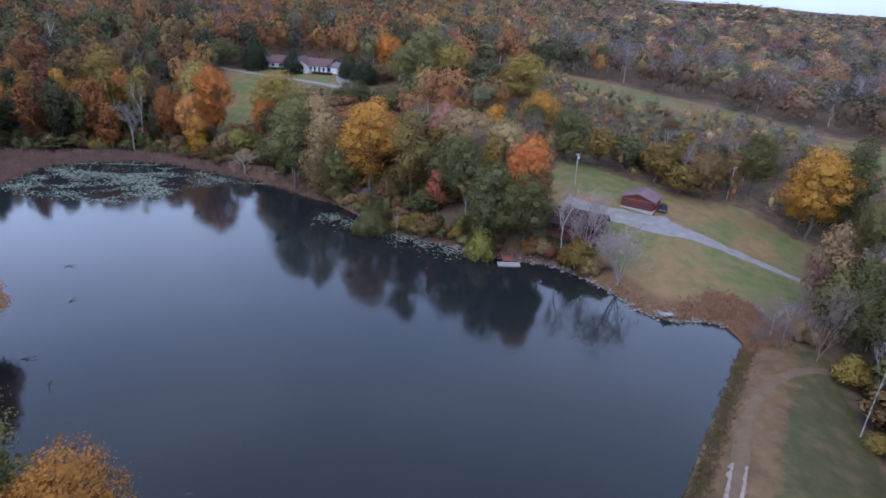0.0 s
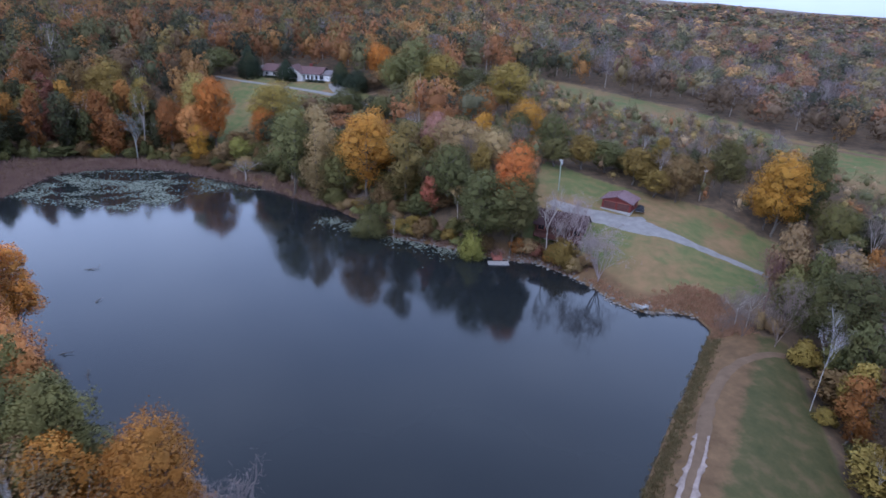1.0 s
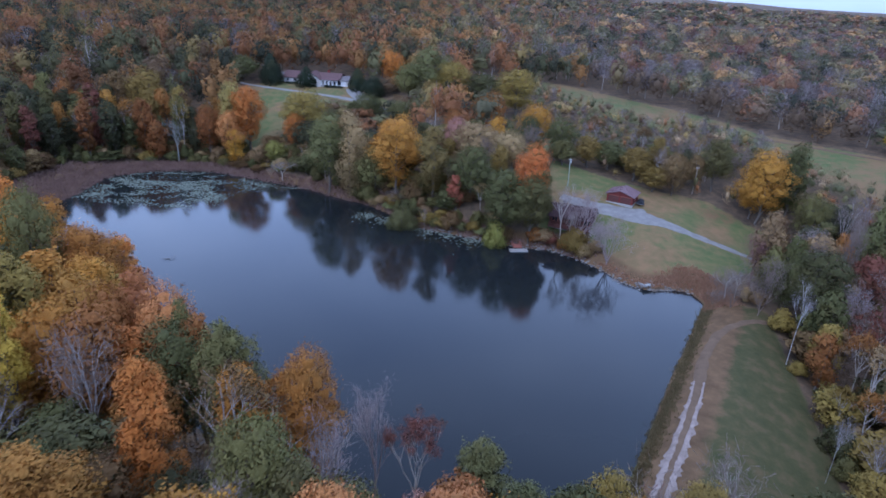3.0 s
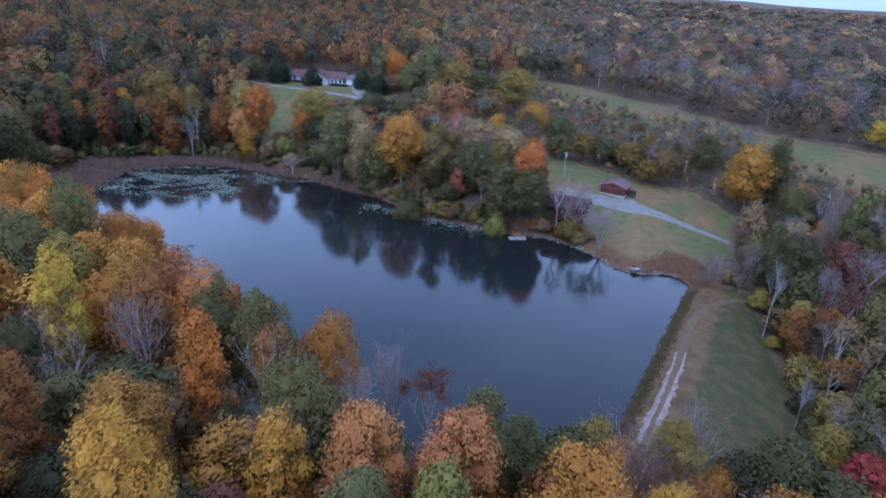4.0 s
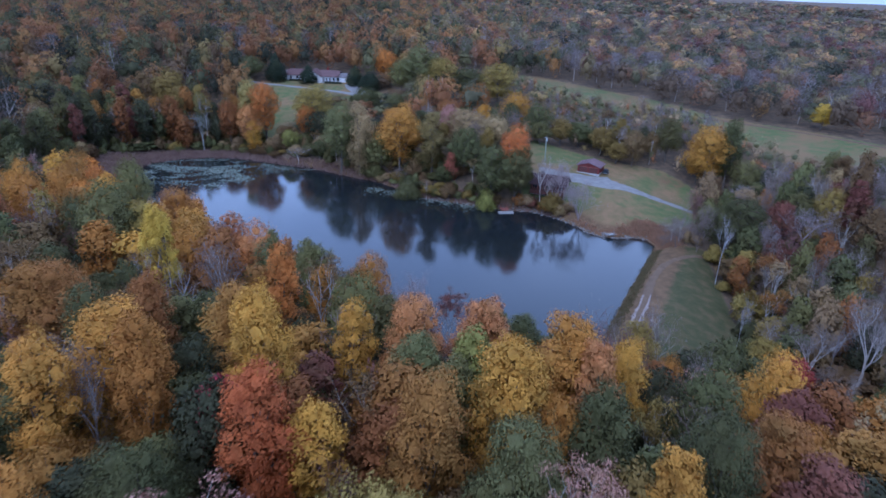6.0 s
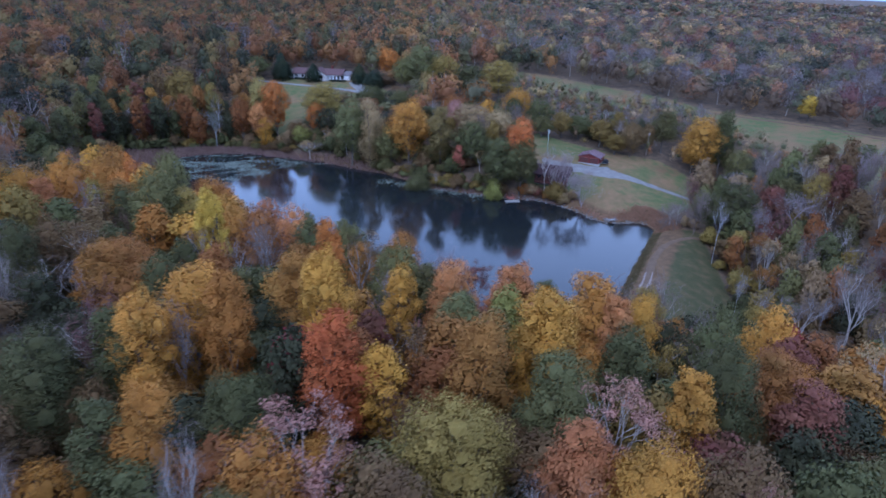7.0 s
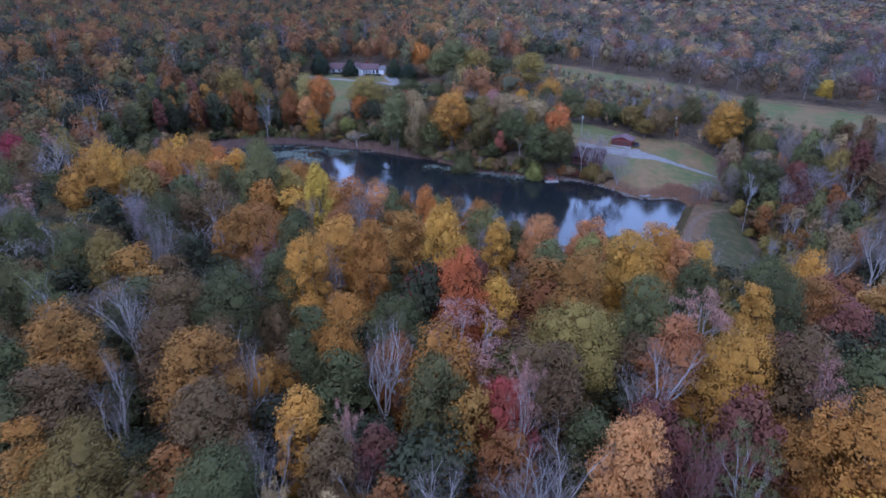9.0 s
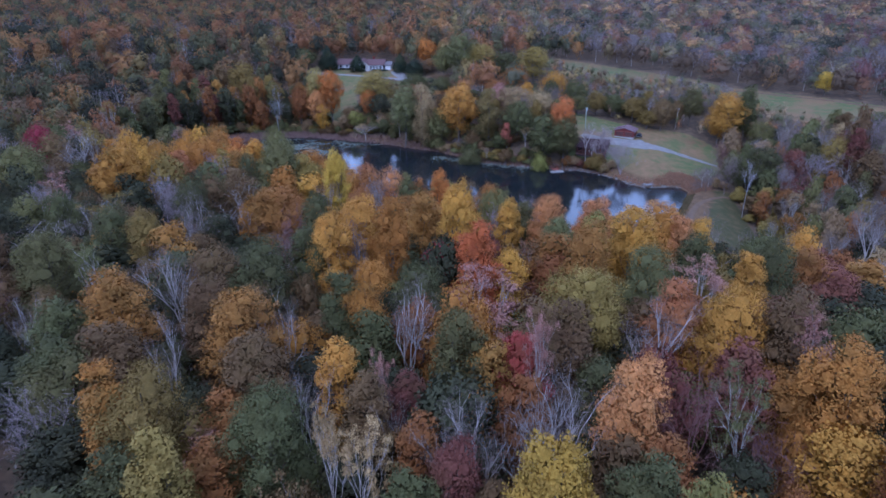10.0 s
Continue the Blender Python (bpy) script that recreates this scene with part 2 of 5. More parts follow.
def water_material():
    m, n, l, b = material("lake_water", 0.06)
    b.inputs["Specular IOR Level"].default_value = 0.66
    b.inputs["IOR"].default_value = 1.333
    c = ramp(n, l, noise_of(n, l, 0.02, 3), [(0.3, (0.011, 0.013, 0.014)), (0.7, (0.017, 0.020, 0.021))])
    l.new(c, b.inputs["Base Color"])
    r = n.new("ShaderNodeMapRange")
    r.inputs["To Min"].default_value, r.inputs["To Max"].default_value = 0.03, 0.13
    l.new(noise_of(n, l, 0.03, 4), r.inputs["Value"])
    l.new(r.outputs["Result"], b.inputs["Roughness"])
    bump(n, l, b, noise_of(n, l, 0.9, 3), 0.10, 0.05)
    return m


# ---------------------------------------------------------------- mesh helpers
def mesh_of(name, verts, faces, mat, smoothed=False, normals=None):
    """A mesh from arrays of points and of faces that all have the same number of corners. normals: one for each point."""
    verts, faces = np.asarray(verts, np.float32), np.asarray(faces, np.int32)
    me = bpy.data.meshes.new(name)
    k = faces.shape[1]
    me.vertices.add(len(verts))
    me.vertices.foreach_set("co", verts.ravel())
    me.loops.add(faces.size)
    me.loops.foreach_set("vertex_index", faces.ravel())
    me.polygons.add(len(faces))
    me.polygons.foreach_set("loop_start", np.arange(0, faces.size, k, dtype=np.int32))
    if smoothed:
        me.polygons.foreach_set("use_smooth", np.ones(len(faces), bool))
    me.materials.append(mat)
    me.update(calc_edges=True)
    if normals is not None:
        a = me.attributes.new("custom_normal", "FLOAT_VECTOR", "POINT")
        a.data.foreach_set("vector", np.asarray(normals, np.float32).ravel())
        me.polygons.foreach_set("use_smooth", np.ones(len(faces), bool))
        me.update()
    return me


def part(name, bm, mat, parent=None, label=""):
    me = bpy.data.meshes.new(name)
    bm.to_mesh(me)
    bm.free()
    me.materials.append(mat)
    ob = new(name, me)
    ob.parent = parent
    return tagged(ob, label)


def child(name, me, parent, label=""):
    ob = new(name, me)
    ob.parent = parent
    return tagged(ob, label)


def thing(name, m, label, category, group="", kind=""):
    ob = new(name)
    ob.matrix_world = m
    return tagged(ob, label, category, group, kind)


def block(x0, x1, y0, y1, z0, z1, bevel=0.0, bm=None):
    bm = bm or bmesh.new()
    made = bmesh.ops.create_cube(bm, size=1)["verts"]
    for v in made:
        v.co = Vector((x0 + (v.co.x + 0.5) * (x1 - x0), y0 + (v.co.y + 0.5) * (y1 - y0), z0 + (v.co.z + 0.5) * (z1 - z0)))
    if bevel:
        bmesh.ops.bevel(bm, geom=list({e for v in made for e in v.link_edges}), offset=bevel, segments=1, affect="EDGES")
    return bm


def prism(profile, x0, x1):
    """A closed outline in the y-z plane, drawn out along x."""
    bm = bmesh.new()
    a = [bm.verts.new((x0, y, z)) for y, z in profile]
    b = [bm.verts.new((x1, y, z)) for y, z in profile]
    bm.faces.new(a[::-1])
    bm.faces.new(b)
    for i in range(len(a)):
        j = (i + 1) % len(a)
        bm.faces.new((a[i], a[j], b[j], b[i]))
    bmesh.ops.recalc_face_normals(bm, faces=bm.faces[:])
    return bm


def roof(x0, x1, y0, y1, eave, ridge, thick=0.18, over=0.45):
    """A gable roof with its ridge along x, as a bent slab that overhangs all round."""
    ym = (y0 + y1) / 2
    drop = (ridge - eave) / (ym - y0) * over
    p = [(y0 - over, eave - drop), (ym, ridge), (y1 + over, eave - drop),
         (y1 + over, eave - drop + thick), (ym, ridge + thick * 1.15), (y0 - over, eave - drop + thick)]
    return prism(p, x0 - over, x1 + over)


def turned(bm, angle, x=0.0, y=0.0):
    bmesh.ops.transform(bm, matrix=pose(x, y, 0, 0, 0, angle), verts=bm.verts[:])
    return bm


class Tubes:
    """Gathers tapered tubes along bent lines into one list of points and quads."""

    def __init__(self, sides=5):
        self.sides, self.v, self.f, self.n = sides, [], [], 0

    def add(self, points, radii):
        points = np.asarray(points, float)
        k = self.sides
        turn = np.arange(k) * 2 * np.pi / k
        for i, (p, r) in enumerate(zip(points, radii)):
            d = points[min(i + 1, len(points) - 1)] - points[max(i - 1, 0)]
            d = d / (np.linalg.norm(d) + 1e-9)
            a = np.cross(d, (0.0, 0.0, 1.0) if abs(d[2]) < 0.9 else (1.0, 0.0, 0.0))
            a /= np.linalg.norm(a) + 1e-9
            b = np.cross(d, a)
            self.v.append(p + r * (np.cos(turn)[:, None] * a + np.sin(turn)[:, None] * b))
            if i:
                s = self.n + (i - 1) * k
                self.f += [(s + q, s + (q + 1) % k, s + k + (q + 1) % k, s + k + q) for q in range(k)]
        self.n += k * len(points)

    def mesh(self, name, mat):
        return mesh_of(name, np.concatenate(self.v), self.f, mat, True)


def unit(v):
    return v / (np.linalg.norm(v, axis=-1, keepdims=True) + 1e-9)


def leaf_sprays(rng, c, nrm, size, three=False, slim=1.0):
    """Sprays of leaves at the points c, facing nrm: folded kites or, further off, three-cornered ones."""
    n = len(c)
    t = unit(np.cross(nrm, rng.normal(size=(n, 3))))
    b = np.cross(nrm, t) * slim
    s = (size * rng.uniform(0.65, 1.35, n))[:, None]
    if three:
        v = np.stack([c + t * s * 1.05, c - t * s * 0.7 + b * s * 0.78, c - t * s * 0.7 - b * s * 0.78], 1).reshape(-1, 3)
        return v, np.arange(3 * n).reshape(n, 3)
    v = np.stack([c + t * s, c + b * s * 0.62 - nrm * s * 0.22, c - t * s * 0.85, c - b * s * 0.62 - nrm * s * 0.22], 1).reshape(-1, 3)
    return v, np.arange(4 * n).reshape(n, 4)



# ---------------------------------------------------------------- lie of the land
SHORE = [(-114.0, 153.6), (-112.6, 164.0), (-113.4, 176.0), (-110.6, 186.0), (-102.0, 192.6), (-92.0, 195.2), (-81.0, 195.4), (-70.0, 190.8), (-60.5, 186.4), (-45.0, 179.4),
         (-36.0, 172.4), (-24.0, 164.6), (-15.6, 155.4), (-7.2, 145.2), (1.2, 141.6), (10.8, 137.4), (18.0, 133.8), (27.6, 132.0), (33.6, 126.0),
         (38.4, 118.8), (40.8, 112.8), (45.0, 109.2), (51.6, 109.8), (55.8, 108.0), (56.4, 102.0), (50.4, 92.4), (43.8, 81.6), (38.4, 73.2),
         (28.8, 57.0), (16.8, 37.2), (7.2, 32.4), (-4.8, 33.6), (-19.2, 39.6), (-36.0, 50.4), (-50.4, 64.8), (-64.8, 81.6), (-79.2, 100.8),
         (-93.6, 117.6), (-105.6, 134.4)]


def lake_distance(x, y):
    """Metres from the water's edge, negative on the lake."""
    x, y = np.asarray(x, float), np.asarray(y, float)
    best = np.full(x.shape, 1e18)
    inside = np.zeros(x.shape, bool)
    for (ax, ay), (bx, by) in zip(SHORE, SHORE[1:] + SHORE[:1]):
        ex, ey = bx - ax, by - ay
        u = np.clip(((x - ax) * ex + (y - ay) * ey) / (ex * ex + ey * ey), 0, 1)
        best = np.minimum(best, (x - ax - u * ex) ** 2 + (y - ay - u * ey) ** 2)
        cross = (ay > y) != (by > y)
        inside ^= cross & (x < ax + (y - ay) * ex / (ey if ey else 1e-9))
    return np.where(inside, -1, 1) * np.sqrt(best)


def smooth(a, b, v):
    u = np.clip((v - a) / (b - a), 0, 1)
    return u * u * (3 - 2 * u)


def land(x, y):
    """Height of the ground above the water."""
    x, y = np.asarray(x, float), np.asarray(y, float)
    d = lake_distance(x, y)
    o = np.maximum(d, 0)
    # north side: a bank, a knoll behind the dock, then a long rise into the hills
    north = 6.7 * (1 - np.exp(-o / 14.4)) + 0.085 * np.minimum(o, 132)
    north += 4.8 * np.exp(-((x - 9.6) / 38) ** 2 - ((y - 168) / 31) ** 2) * smooth(0, 14, o)
    north += 4.2 * smooth(222, 288, y) * (1 - smooth(24, 108, x))
    north -= 12 * np.exp(-((x - 98) / 29) ** 2 - ((y - 118) / 38) ** 2) * smooth(0, 12, o)
    north -= 5.4 * smooth(-36, -90, x) * (1 - smooth(24, 84, o))
    # the hills
    east = smooth(0.15, 0.75, x / (np.abs(y) + 240))
    hill = 0.024 * np.clip(o - 132, 0, 1380) * (1 - 0.62 * east) + 6 * np.sin(x / 204 + 1) * np.sin(y / 252) * smooth(180, 720, o)
    hill += (4.8 * np.sin(x / 73 + y / 108) + 3.6 * np.sin(y / 56 - x / 156)) * smooth(240, 840, o)
    # south side: wooded, gently rising
    south = 10.5 * (1 - np.exp(-o / 22)) + 0.01 * np.minimum(o, 960)
    z = south + (north + hill - south) * smooth(-30, 30, y - 74 + 0.45 * np.clip(-x - 48, -72, 72))
    # the dam with its track, and the low ground below it
    e = (x - 56.4) * 0.853 - (y - 102) * 0.522
    s = -(x - 56.4) * 0.522 - (y - 102) * 0.853
    dam = np.where(e < 11, np.minimum(1.75, 0.42 * np.maximum(e, 0)), np.maximum(1.75 - 0.3 * (e - 11), -3.9))
    dam = dam + 0.11 * np.maximum(e - 50, 0)
    w = smooth(-14, 5, s) * (1 - smooth(72, 114, s)) * smooth(-1, 2, e) * (1 - smooth(84, 156, e))
    z = z + (dam - z) * w
    return np.where(d < 0, np.maximum(-2.6, 0.3 * d), z + 0.05)


# ---------------------------------------------------------------- clearings
GARAGE_LAWN = [(24, 138), (28, 152), (35, 179), (52, 164), (64, 158), (78, 154), (85, 146), (95, 138), (98, 133), (78, 120), (66, 110), (57, 104), (51, 106), (41, 108), (36, 122), (38, 136)]
UPPER_FIELD = [(54, 308), (67, 304), (79, 290), (94, 273), (108, 254), (117, 231), (121, 216), (131, 205), (153, 181), (166, 159), (186, 128), (196, 92), (150, 80), (128, 102), (129, 130), (124, 152), (118, 172), (115, 183),
               (110, 195), (109, 209), (101, 221), (88, 221), (75, 236), (66, 247), (57, 263), (48, 282)]
HOUSE_LAWN = [(-92, 276), (-76, 289), (-43, 289), (-18, 255), (-33, 244), (-50, 244), (-62, 246), (-58, 219), (-69, 210), (-78, 229)]
BACK_MEADOW = [(-22, 274), (5, 241), (-3, 234), (-19, 254)]
DAM_GRASS = [(56, 103), (67, 95), (61, 70), (55, 48), (62, 28), (48, 22), (36, 34), (22, 34), (16, 37)]


def outside(poly, x, y):
    """Metres outside a clearing, negative in it."""
    x, y = np.asarray(x, float), np.asarray(y, float)
    best, inside = np.full(x.shape, 1e18), np.zeros(x.shape, bool)
    for (ax, ay), (bx, by) in zip(poly, poly[1:] + poly[:1]):
        ex, ey = bx - ax, by - ay
        u = np.clip(((x - ax) * ex + (y - ay) * ey) / (ex * ex + ey * ey), 0, 1)
        best = np.minimum(best, (x - ax - u * ex) ** 2 + (y - ay - u * ey) ** 2)
        inside ^= ((ay > y) != (by > y)) & (x < ax + (y - ay) * ex / (ey if ey else 1e-9))
    return np.where(inside, -1, 1) * np.sqrt(best)


def open_land(x, y):
    return np.minimum.reduce([outside(p, x, y) for p in (GARAGE_LAWN, UPPER_FIELD, HOUSE_LAWN, BACK_MEADOW, DAM_GRASS)])


REED_BED = [(-136, 150), (-132, 182), (-128, 194), (-117, 201), (-102, 205.5), (-85, 206), (-72, 200), (-62, 193.5), (-46, 184), (-36, 175), (-30, 167), (-40, 174), (-58, 184), (-75, 191.5), (-92, 194), (-104, 190.5), (-111, 183), (-112.5, 168), (-115, 150)]


# ---------------------------------------------------------------- ground and water
def grade_lines(a, b, step, end):
    inner = list(np.arange(a, b + step / 2, step))
    lo, hi, d = [], [], step
    x = inner[0]
    while x > -end:
        d *= 1.16
        x -= d
        lo.append(x)
    x, d = inner[-1], step
    while x < end:
        d *= 1.16
        x += d
        hi.append(x)
    return np.array(lo[::-1] + inner + hi)


gx, gy = grade_lines(-140, 180, 2.0, 4700), grade_lines(-80, 310, 2.0, 4700)
X, Y = np.meshgrid(gx, gy)
Z = land(X, Y)
far_rise = smooth(2300, 4400, np.hypot(X, Y)) * (30 + 12 * np.sin(X / 900 + 0.5))
Z = Z + far_rise
index = np.arange(X.size).reshape(X.shape)
quads = np.stack([index[:-1, :-1], index[:-1, 1:], index[1:, 1:], index[1:, :-1]], -1).reshape(-1, 4)
ground = new("ground", mesh_of("ground", np.column_stack([X.ravel(), Y.ravel(), Z.ravel()]), quads, ground_material(), True))
tagged(ground, "rolling ground with lawns, fields and leaf litter round the lake", "ground", kind="structure")
lake_d = lake_distance(X, Y)
lawn = 1 - smooth(-1.5, 1.5, open_land(X, Y))
dry = np.maximum.reduce([
    0.95 * (1 - smooth(2, 7, np.abs(lake_d))) * (Y > 60),
    1 - smooth(-2, 3, outside(REED_BED, X, Y)),
    0.9 * np.exp(-((X - 58) / 9) ** 2 - ((Y - 111) / 4.5) ** 2),
    1.0 * smooth(0, 7, 8.0 - np.abs((X - 56.4) * 0.853 - (Y - 102) * 0.522 - 4)) * lawn * (outside(DAM_GRASS, X, Y) < 0),
    0.5 * np.exp(-((X - 78) / 12) ** 2 - ((Y - 147) / 7) ** 2),
    0.8 * (outside(BACK_MEADOW, X, Y) < 0), 0.38 * (outside(UPPER_FIELD, X, Y) < 0)])
rough = smooth(1.5, -1.5, outside(DAM_GRASS, X, Y))
for name, value in (("lawn", lawn), ("dry", dry), ("rough", rough)):
    a = ground.data.attributes.new(name, "FLOAT", "POINT")
    a.data.foreach_set("value", value.ravel().astype(np.float32))

bm = bmesh.new()
rim = []
for (ax, ay), (bx, by), (cx, cy) in zip(SHORE[-1:] + SHORE[:-1], SHORE, SHORE[1:] + SHORE[:1]):
    side = Vector((-(cy - ay), cx - ax)).normalized()  # the shore runs clockwise: outward is to its left
    rim.append((bx + 1.6 * side.x, by + 1.6 * side.y))
bm.faces.new([bm.verts.new((x, y, 0.0)) for x, y in rim[::-1]])
bmesh.ops.triangulate(bm, faces=bm.faces[:])
water = part("water", bm, water_material(), None)
tagged(water, "still dark lake reflecting the trees and the dusk sky", "lake", kind="structure")


def strip(name, line, widths, mat, label, lift=0.10, step=1.5, kind="structure", ragged=0.25):
    """A lane that follows the ground along a smooth line of places."""
    rng = np.random.default_rng(len(name))
    p = np.array(line, float)
    s = np.concatenate([[0], np.cumsum(np.hypot(*np.diff(p, axis=0).T))])
    q = np.arange(0, s[-1], step)
    cx, cy, w = np.interp(q, s, p[:, 0]), np.interp(q, s, p[:, 1]), np.interp(q, s, widths)
    for _ in range(3):
        cx[1:-1] = (cx[:-2] + 2 * cx[1:-1] + cx[2:]) / 4
        cy[1:-1] = (cy[:-2] + 2 * cy[1:-1] + cy[2:]) / 4
    tx, ty = np.gradient(cx), np.gradient(cy)
    n = np.hypot(tx, ty)
    rows = 7
    v = []
    for k in range(rows):
        u = k / (rows - 1) * 2 - 1
        ww = w / 2 + (rng.uniform(-ragged, ragged, len(q)) if abs(u) == 1 else 0)
        x, y = cx - ty / n * u * ww, cy + tx / n * u * ww
        v.append(np.column_stack([x, y, land(x, y) + lift * (1 - 0.9 * (abs(u) == 1))]))
    v = np.array(v)
    i = np.arange(rows * len(q)).reshape(rows, len(q))
    f = np.stack([i[:-1, :-1], i[:-1, 1:], i[1:, 1:], i[1:, :-1]], -1).reshape(-1, 4)
    return tagged(new(name, mesh_of(name, v.reshape(-1, 3), f, mat, True)), label, "road", kind=kind)


strip("gravel_drive", [(33, 151.5), (39, 147), (45, 144.5), (50, 141.5), (54, 139.5), (59, 136.5), (65, 133), (73, 129.8), (81, 126), (86, 122)],
      [3, 5, 6.2, 7.4, 7.0, 4.2, 2.8, 2.5, 2.3, 2.2], GRAVEL, "pale grey gravel drive past the garage")
strip("garage_apron", [(49.5, 143.6), (52, 143.3), (54.5, 143.4), (56.2, 145.2)], [3, 3.6, 2.6, 1.0], GRAVEL, "gravel turning place beside the garage", 0.13)
strip("house_drive", [(-93, 283), (-85, 279), (-64, 273), (-50, 267.5), (-40, 263), (-30, 257)], [2.0, 1.9, 1.8, 2.0, 3, 4], GRAVEL, "grey drive across the lawn of the house", 0.25, 3)
strip("house_apron", [(-41, 278), (-38, 270), (-33, 260), (-26, 251), (-20, 246)], [5, 7, 6, 4, 3], GRAVEL, "grey paved forecourt below the house", 0.28, 3)
strip("field_track", [(97, 229), (105, 220), (115, 212), (128, 202), (140, 190), (152, 177), (163, 158), (180, 130)], [1.6, 1.8, 1.8, 2, 2, 2, 2, 2], DIRT, "faint worn track along the upper edge of the field", 0.15, 3)
strip("dam_track", [(70, 92.5), (65, 91.8), (60, 91), (55, 88.5), (50.5, 84), (46, 78), (38.5, 64), (32, 53.5), (27, 45.5), (21, 36), (16, 28), (8, 20)],
      [1.0, 1.2, 1.5, 1.7, 1.8, 1.8, 1.9, 2.1, 2.3, 2.3, 2.0, 1.8], DIRT, "worn dirt track along the top of the dam", 0.12)
for side in (-0.72, 0.72):
    strip("bare_rut", [(41 + side, 68.5 - side * 0.5), (38.5 + side, 64 - side * 0.5), (34 + side, 56.5 - side * 0.5), (29 + side, 48.5 - side * 0.5), (25.5 + side, 43 - side * 0.5), (23 + side, 39 - side * 0.5)],
          [0.3, 0.6, 0.9, 1.1, 1.1, 0.5], CHALK, "pale bare wheel rut in the dam track", 0.17, 0.6, ragged=0.42)


# ---------------------------------------------------------------- far woods
def in_view(x, y):
    return (y > 112) & (np.abs(x + 30) < 0.80 * (y + 100) + 18)


WEST_KINDS = "rust rust rust brown brown green dark_green dark_green olive olive olive_gold rust_gold rust_gold rust mauve green rust".split()
LOW_KINDS = "olive olive green green olive olive_gold green sage brown brown tan rust olive_gold mauve mauve mauve mauve".split()
EAST_KINDS = "green green dark_green dark_green green olive olive olive_gold hazel green rust brown brown gold rust maroon mauve mauve mauve mauve mauve mauve mauve mauve grey mauve".split()
def hazed(amount):
    """Leaf colours of the far woods, greyed and blued: distance haze put into them."""
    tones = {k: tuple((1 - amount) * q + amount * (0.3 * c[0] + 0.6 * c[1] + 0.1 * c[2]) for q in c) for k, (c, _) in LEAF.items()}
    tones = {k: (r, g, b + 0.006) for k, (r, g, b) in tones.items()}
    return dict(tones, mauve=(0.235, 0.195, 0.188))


WEST_TONE, EAST_TONE = hazed(0.12), hazed(0.28)


def far_woods(name, near, far, spacing, tris, leaf, seed, label, detail, seen=True, stems=False, scrub=False):
    """All trees between two distances from the lake's north shore, as one mesh of leaf sprays."""
    rng = np.random.default_rng(seed)
    n = int(far / spacing)
    i, j = np.meshgrid(np.arange(-n, n), np.arange(-n, n))
    x = (i + 0.5 * (j % 2) + rng.uniform(-0.42, 0.42, i.shape)).ravel() * spacing - 10
    y = (j + rng.uniform(-0.42, 0.42, i.shape)).ravel() * spacing + 60
    reach = np.hypot(x + 10, y - 60)
    ok = (reach > near) & (reach < far)
    ok &= in_view(x, y) if seen else ~in_view(x, y)
    ok &= (y > 112) | (y < -66) | (np.abs(x + 33) > 0.78 * (y + 92) + 14)
    x, y = x[ok], y[ok]
    ok = (open_land(x, y) > 0.4) & (lake_distance(x, y) > 7) & (outside(REED_BED, x, y) > 2)
    ok &= np.hypot((x + 58) / 21, (y - 287) / 11) > 1
    x, y = x[ok], y[ok]
    if near < 250:  # room for the trees already planted
        d = np.full(len(x), 1e9)
        for a, b, r in PLANTED:
            d = np.minimum(d, np.hypot(x - a, y - b) - 0.7 * r - 2)
        x, y = x[d > 0], y[d > 0]
    bushy = (x > 15) & (y < 296 - 1.33 * (x - 50)) & (y < 290)
    x, y = (x[bushy], y[bushy]) if scrub else (x[~bushy], y[~bushy]) if seen else (x, y)
    n = len(x)
    z = land(x, y) + smooth(2300, 4400, np.hypot(x, y)) * (30 + 12 * np.sin(x / 900 + 0.5))
    h, r = rng.uniform(13, 22, n) * (1 - 0.25 * smooth(0.1, 0.35, x / (np.abs(y) + 60))), rng.uniform(3.2, 6.6, n) * spacing / 7.4
    low = (x > 15) & (y < 296 - 1.33 * (x - 50)) & (y < 290)
    if scrub:
        h, r = rng.uniform(3.5, 9.5, n), rng.uniform(1.6, 3.3, n)
    h = np.where((x > -84) & (x < -12) & (y > 165) & (y < 284), h * 0.38, h)
    east = smooth(-0.08, 0.32, x / (np.abs(y) + 60))
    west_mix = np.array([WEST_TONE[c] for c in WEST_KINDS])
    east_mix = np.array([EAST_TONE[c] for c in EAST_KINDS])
    pick_e = rng.random(n) < east
    # colours run in patches, as stands of one kind do
    stand = 0.5 + 0.5 * np.sin(x / 23 + 2 * np.sin(y / 31)) * np.sin(y / 19 + 1.5 * np.sin(x / 37))
    roll = np.clip(rng.random(n) * 0.8 + stand * 0.2, 0, 0.999)
    pick = [(mixed * len(mixed_of)).astype(int) for mixed, mixed_of in ((roll, east_mix), (roll, west_mix))]
    colour = np.where(pick_e[:, None], east_mix[pick[0]], west_mix[pick[1]])
    leafless = np.array([c in ("mauve", "grey") for c in EAST_KINDS])[pick[0]] & pick_e | np.array([c == "mauve" for c in WEST_KINDS])[pick[1]] & ~pick_e
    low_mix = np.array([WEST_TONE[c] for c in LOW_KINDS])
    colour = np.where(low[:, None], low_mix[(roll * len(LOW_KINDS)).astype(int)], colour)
    leafless = np.where(low, np.array([c == "mauve" for c in LOW_KINDS])[(roll * len(LOW_KINDS)).astype(int)], leafless)
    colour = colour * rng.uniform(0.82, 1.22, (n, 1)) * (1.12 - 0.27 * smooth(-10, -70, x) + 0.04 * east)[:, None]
    edge = open_land(x, y) < 8
    thin = leafless & ~(edge & (rng.random(n) < 0.6))
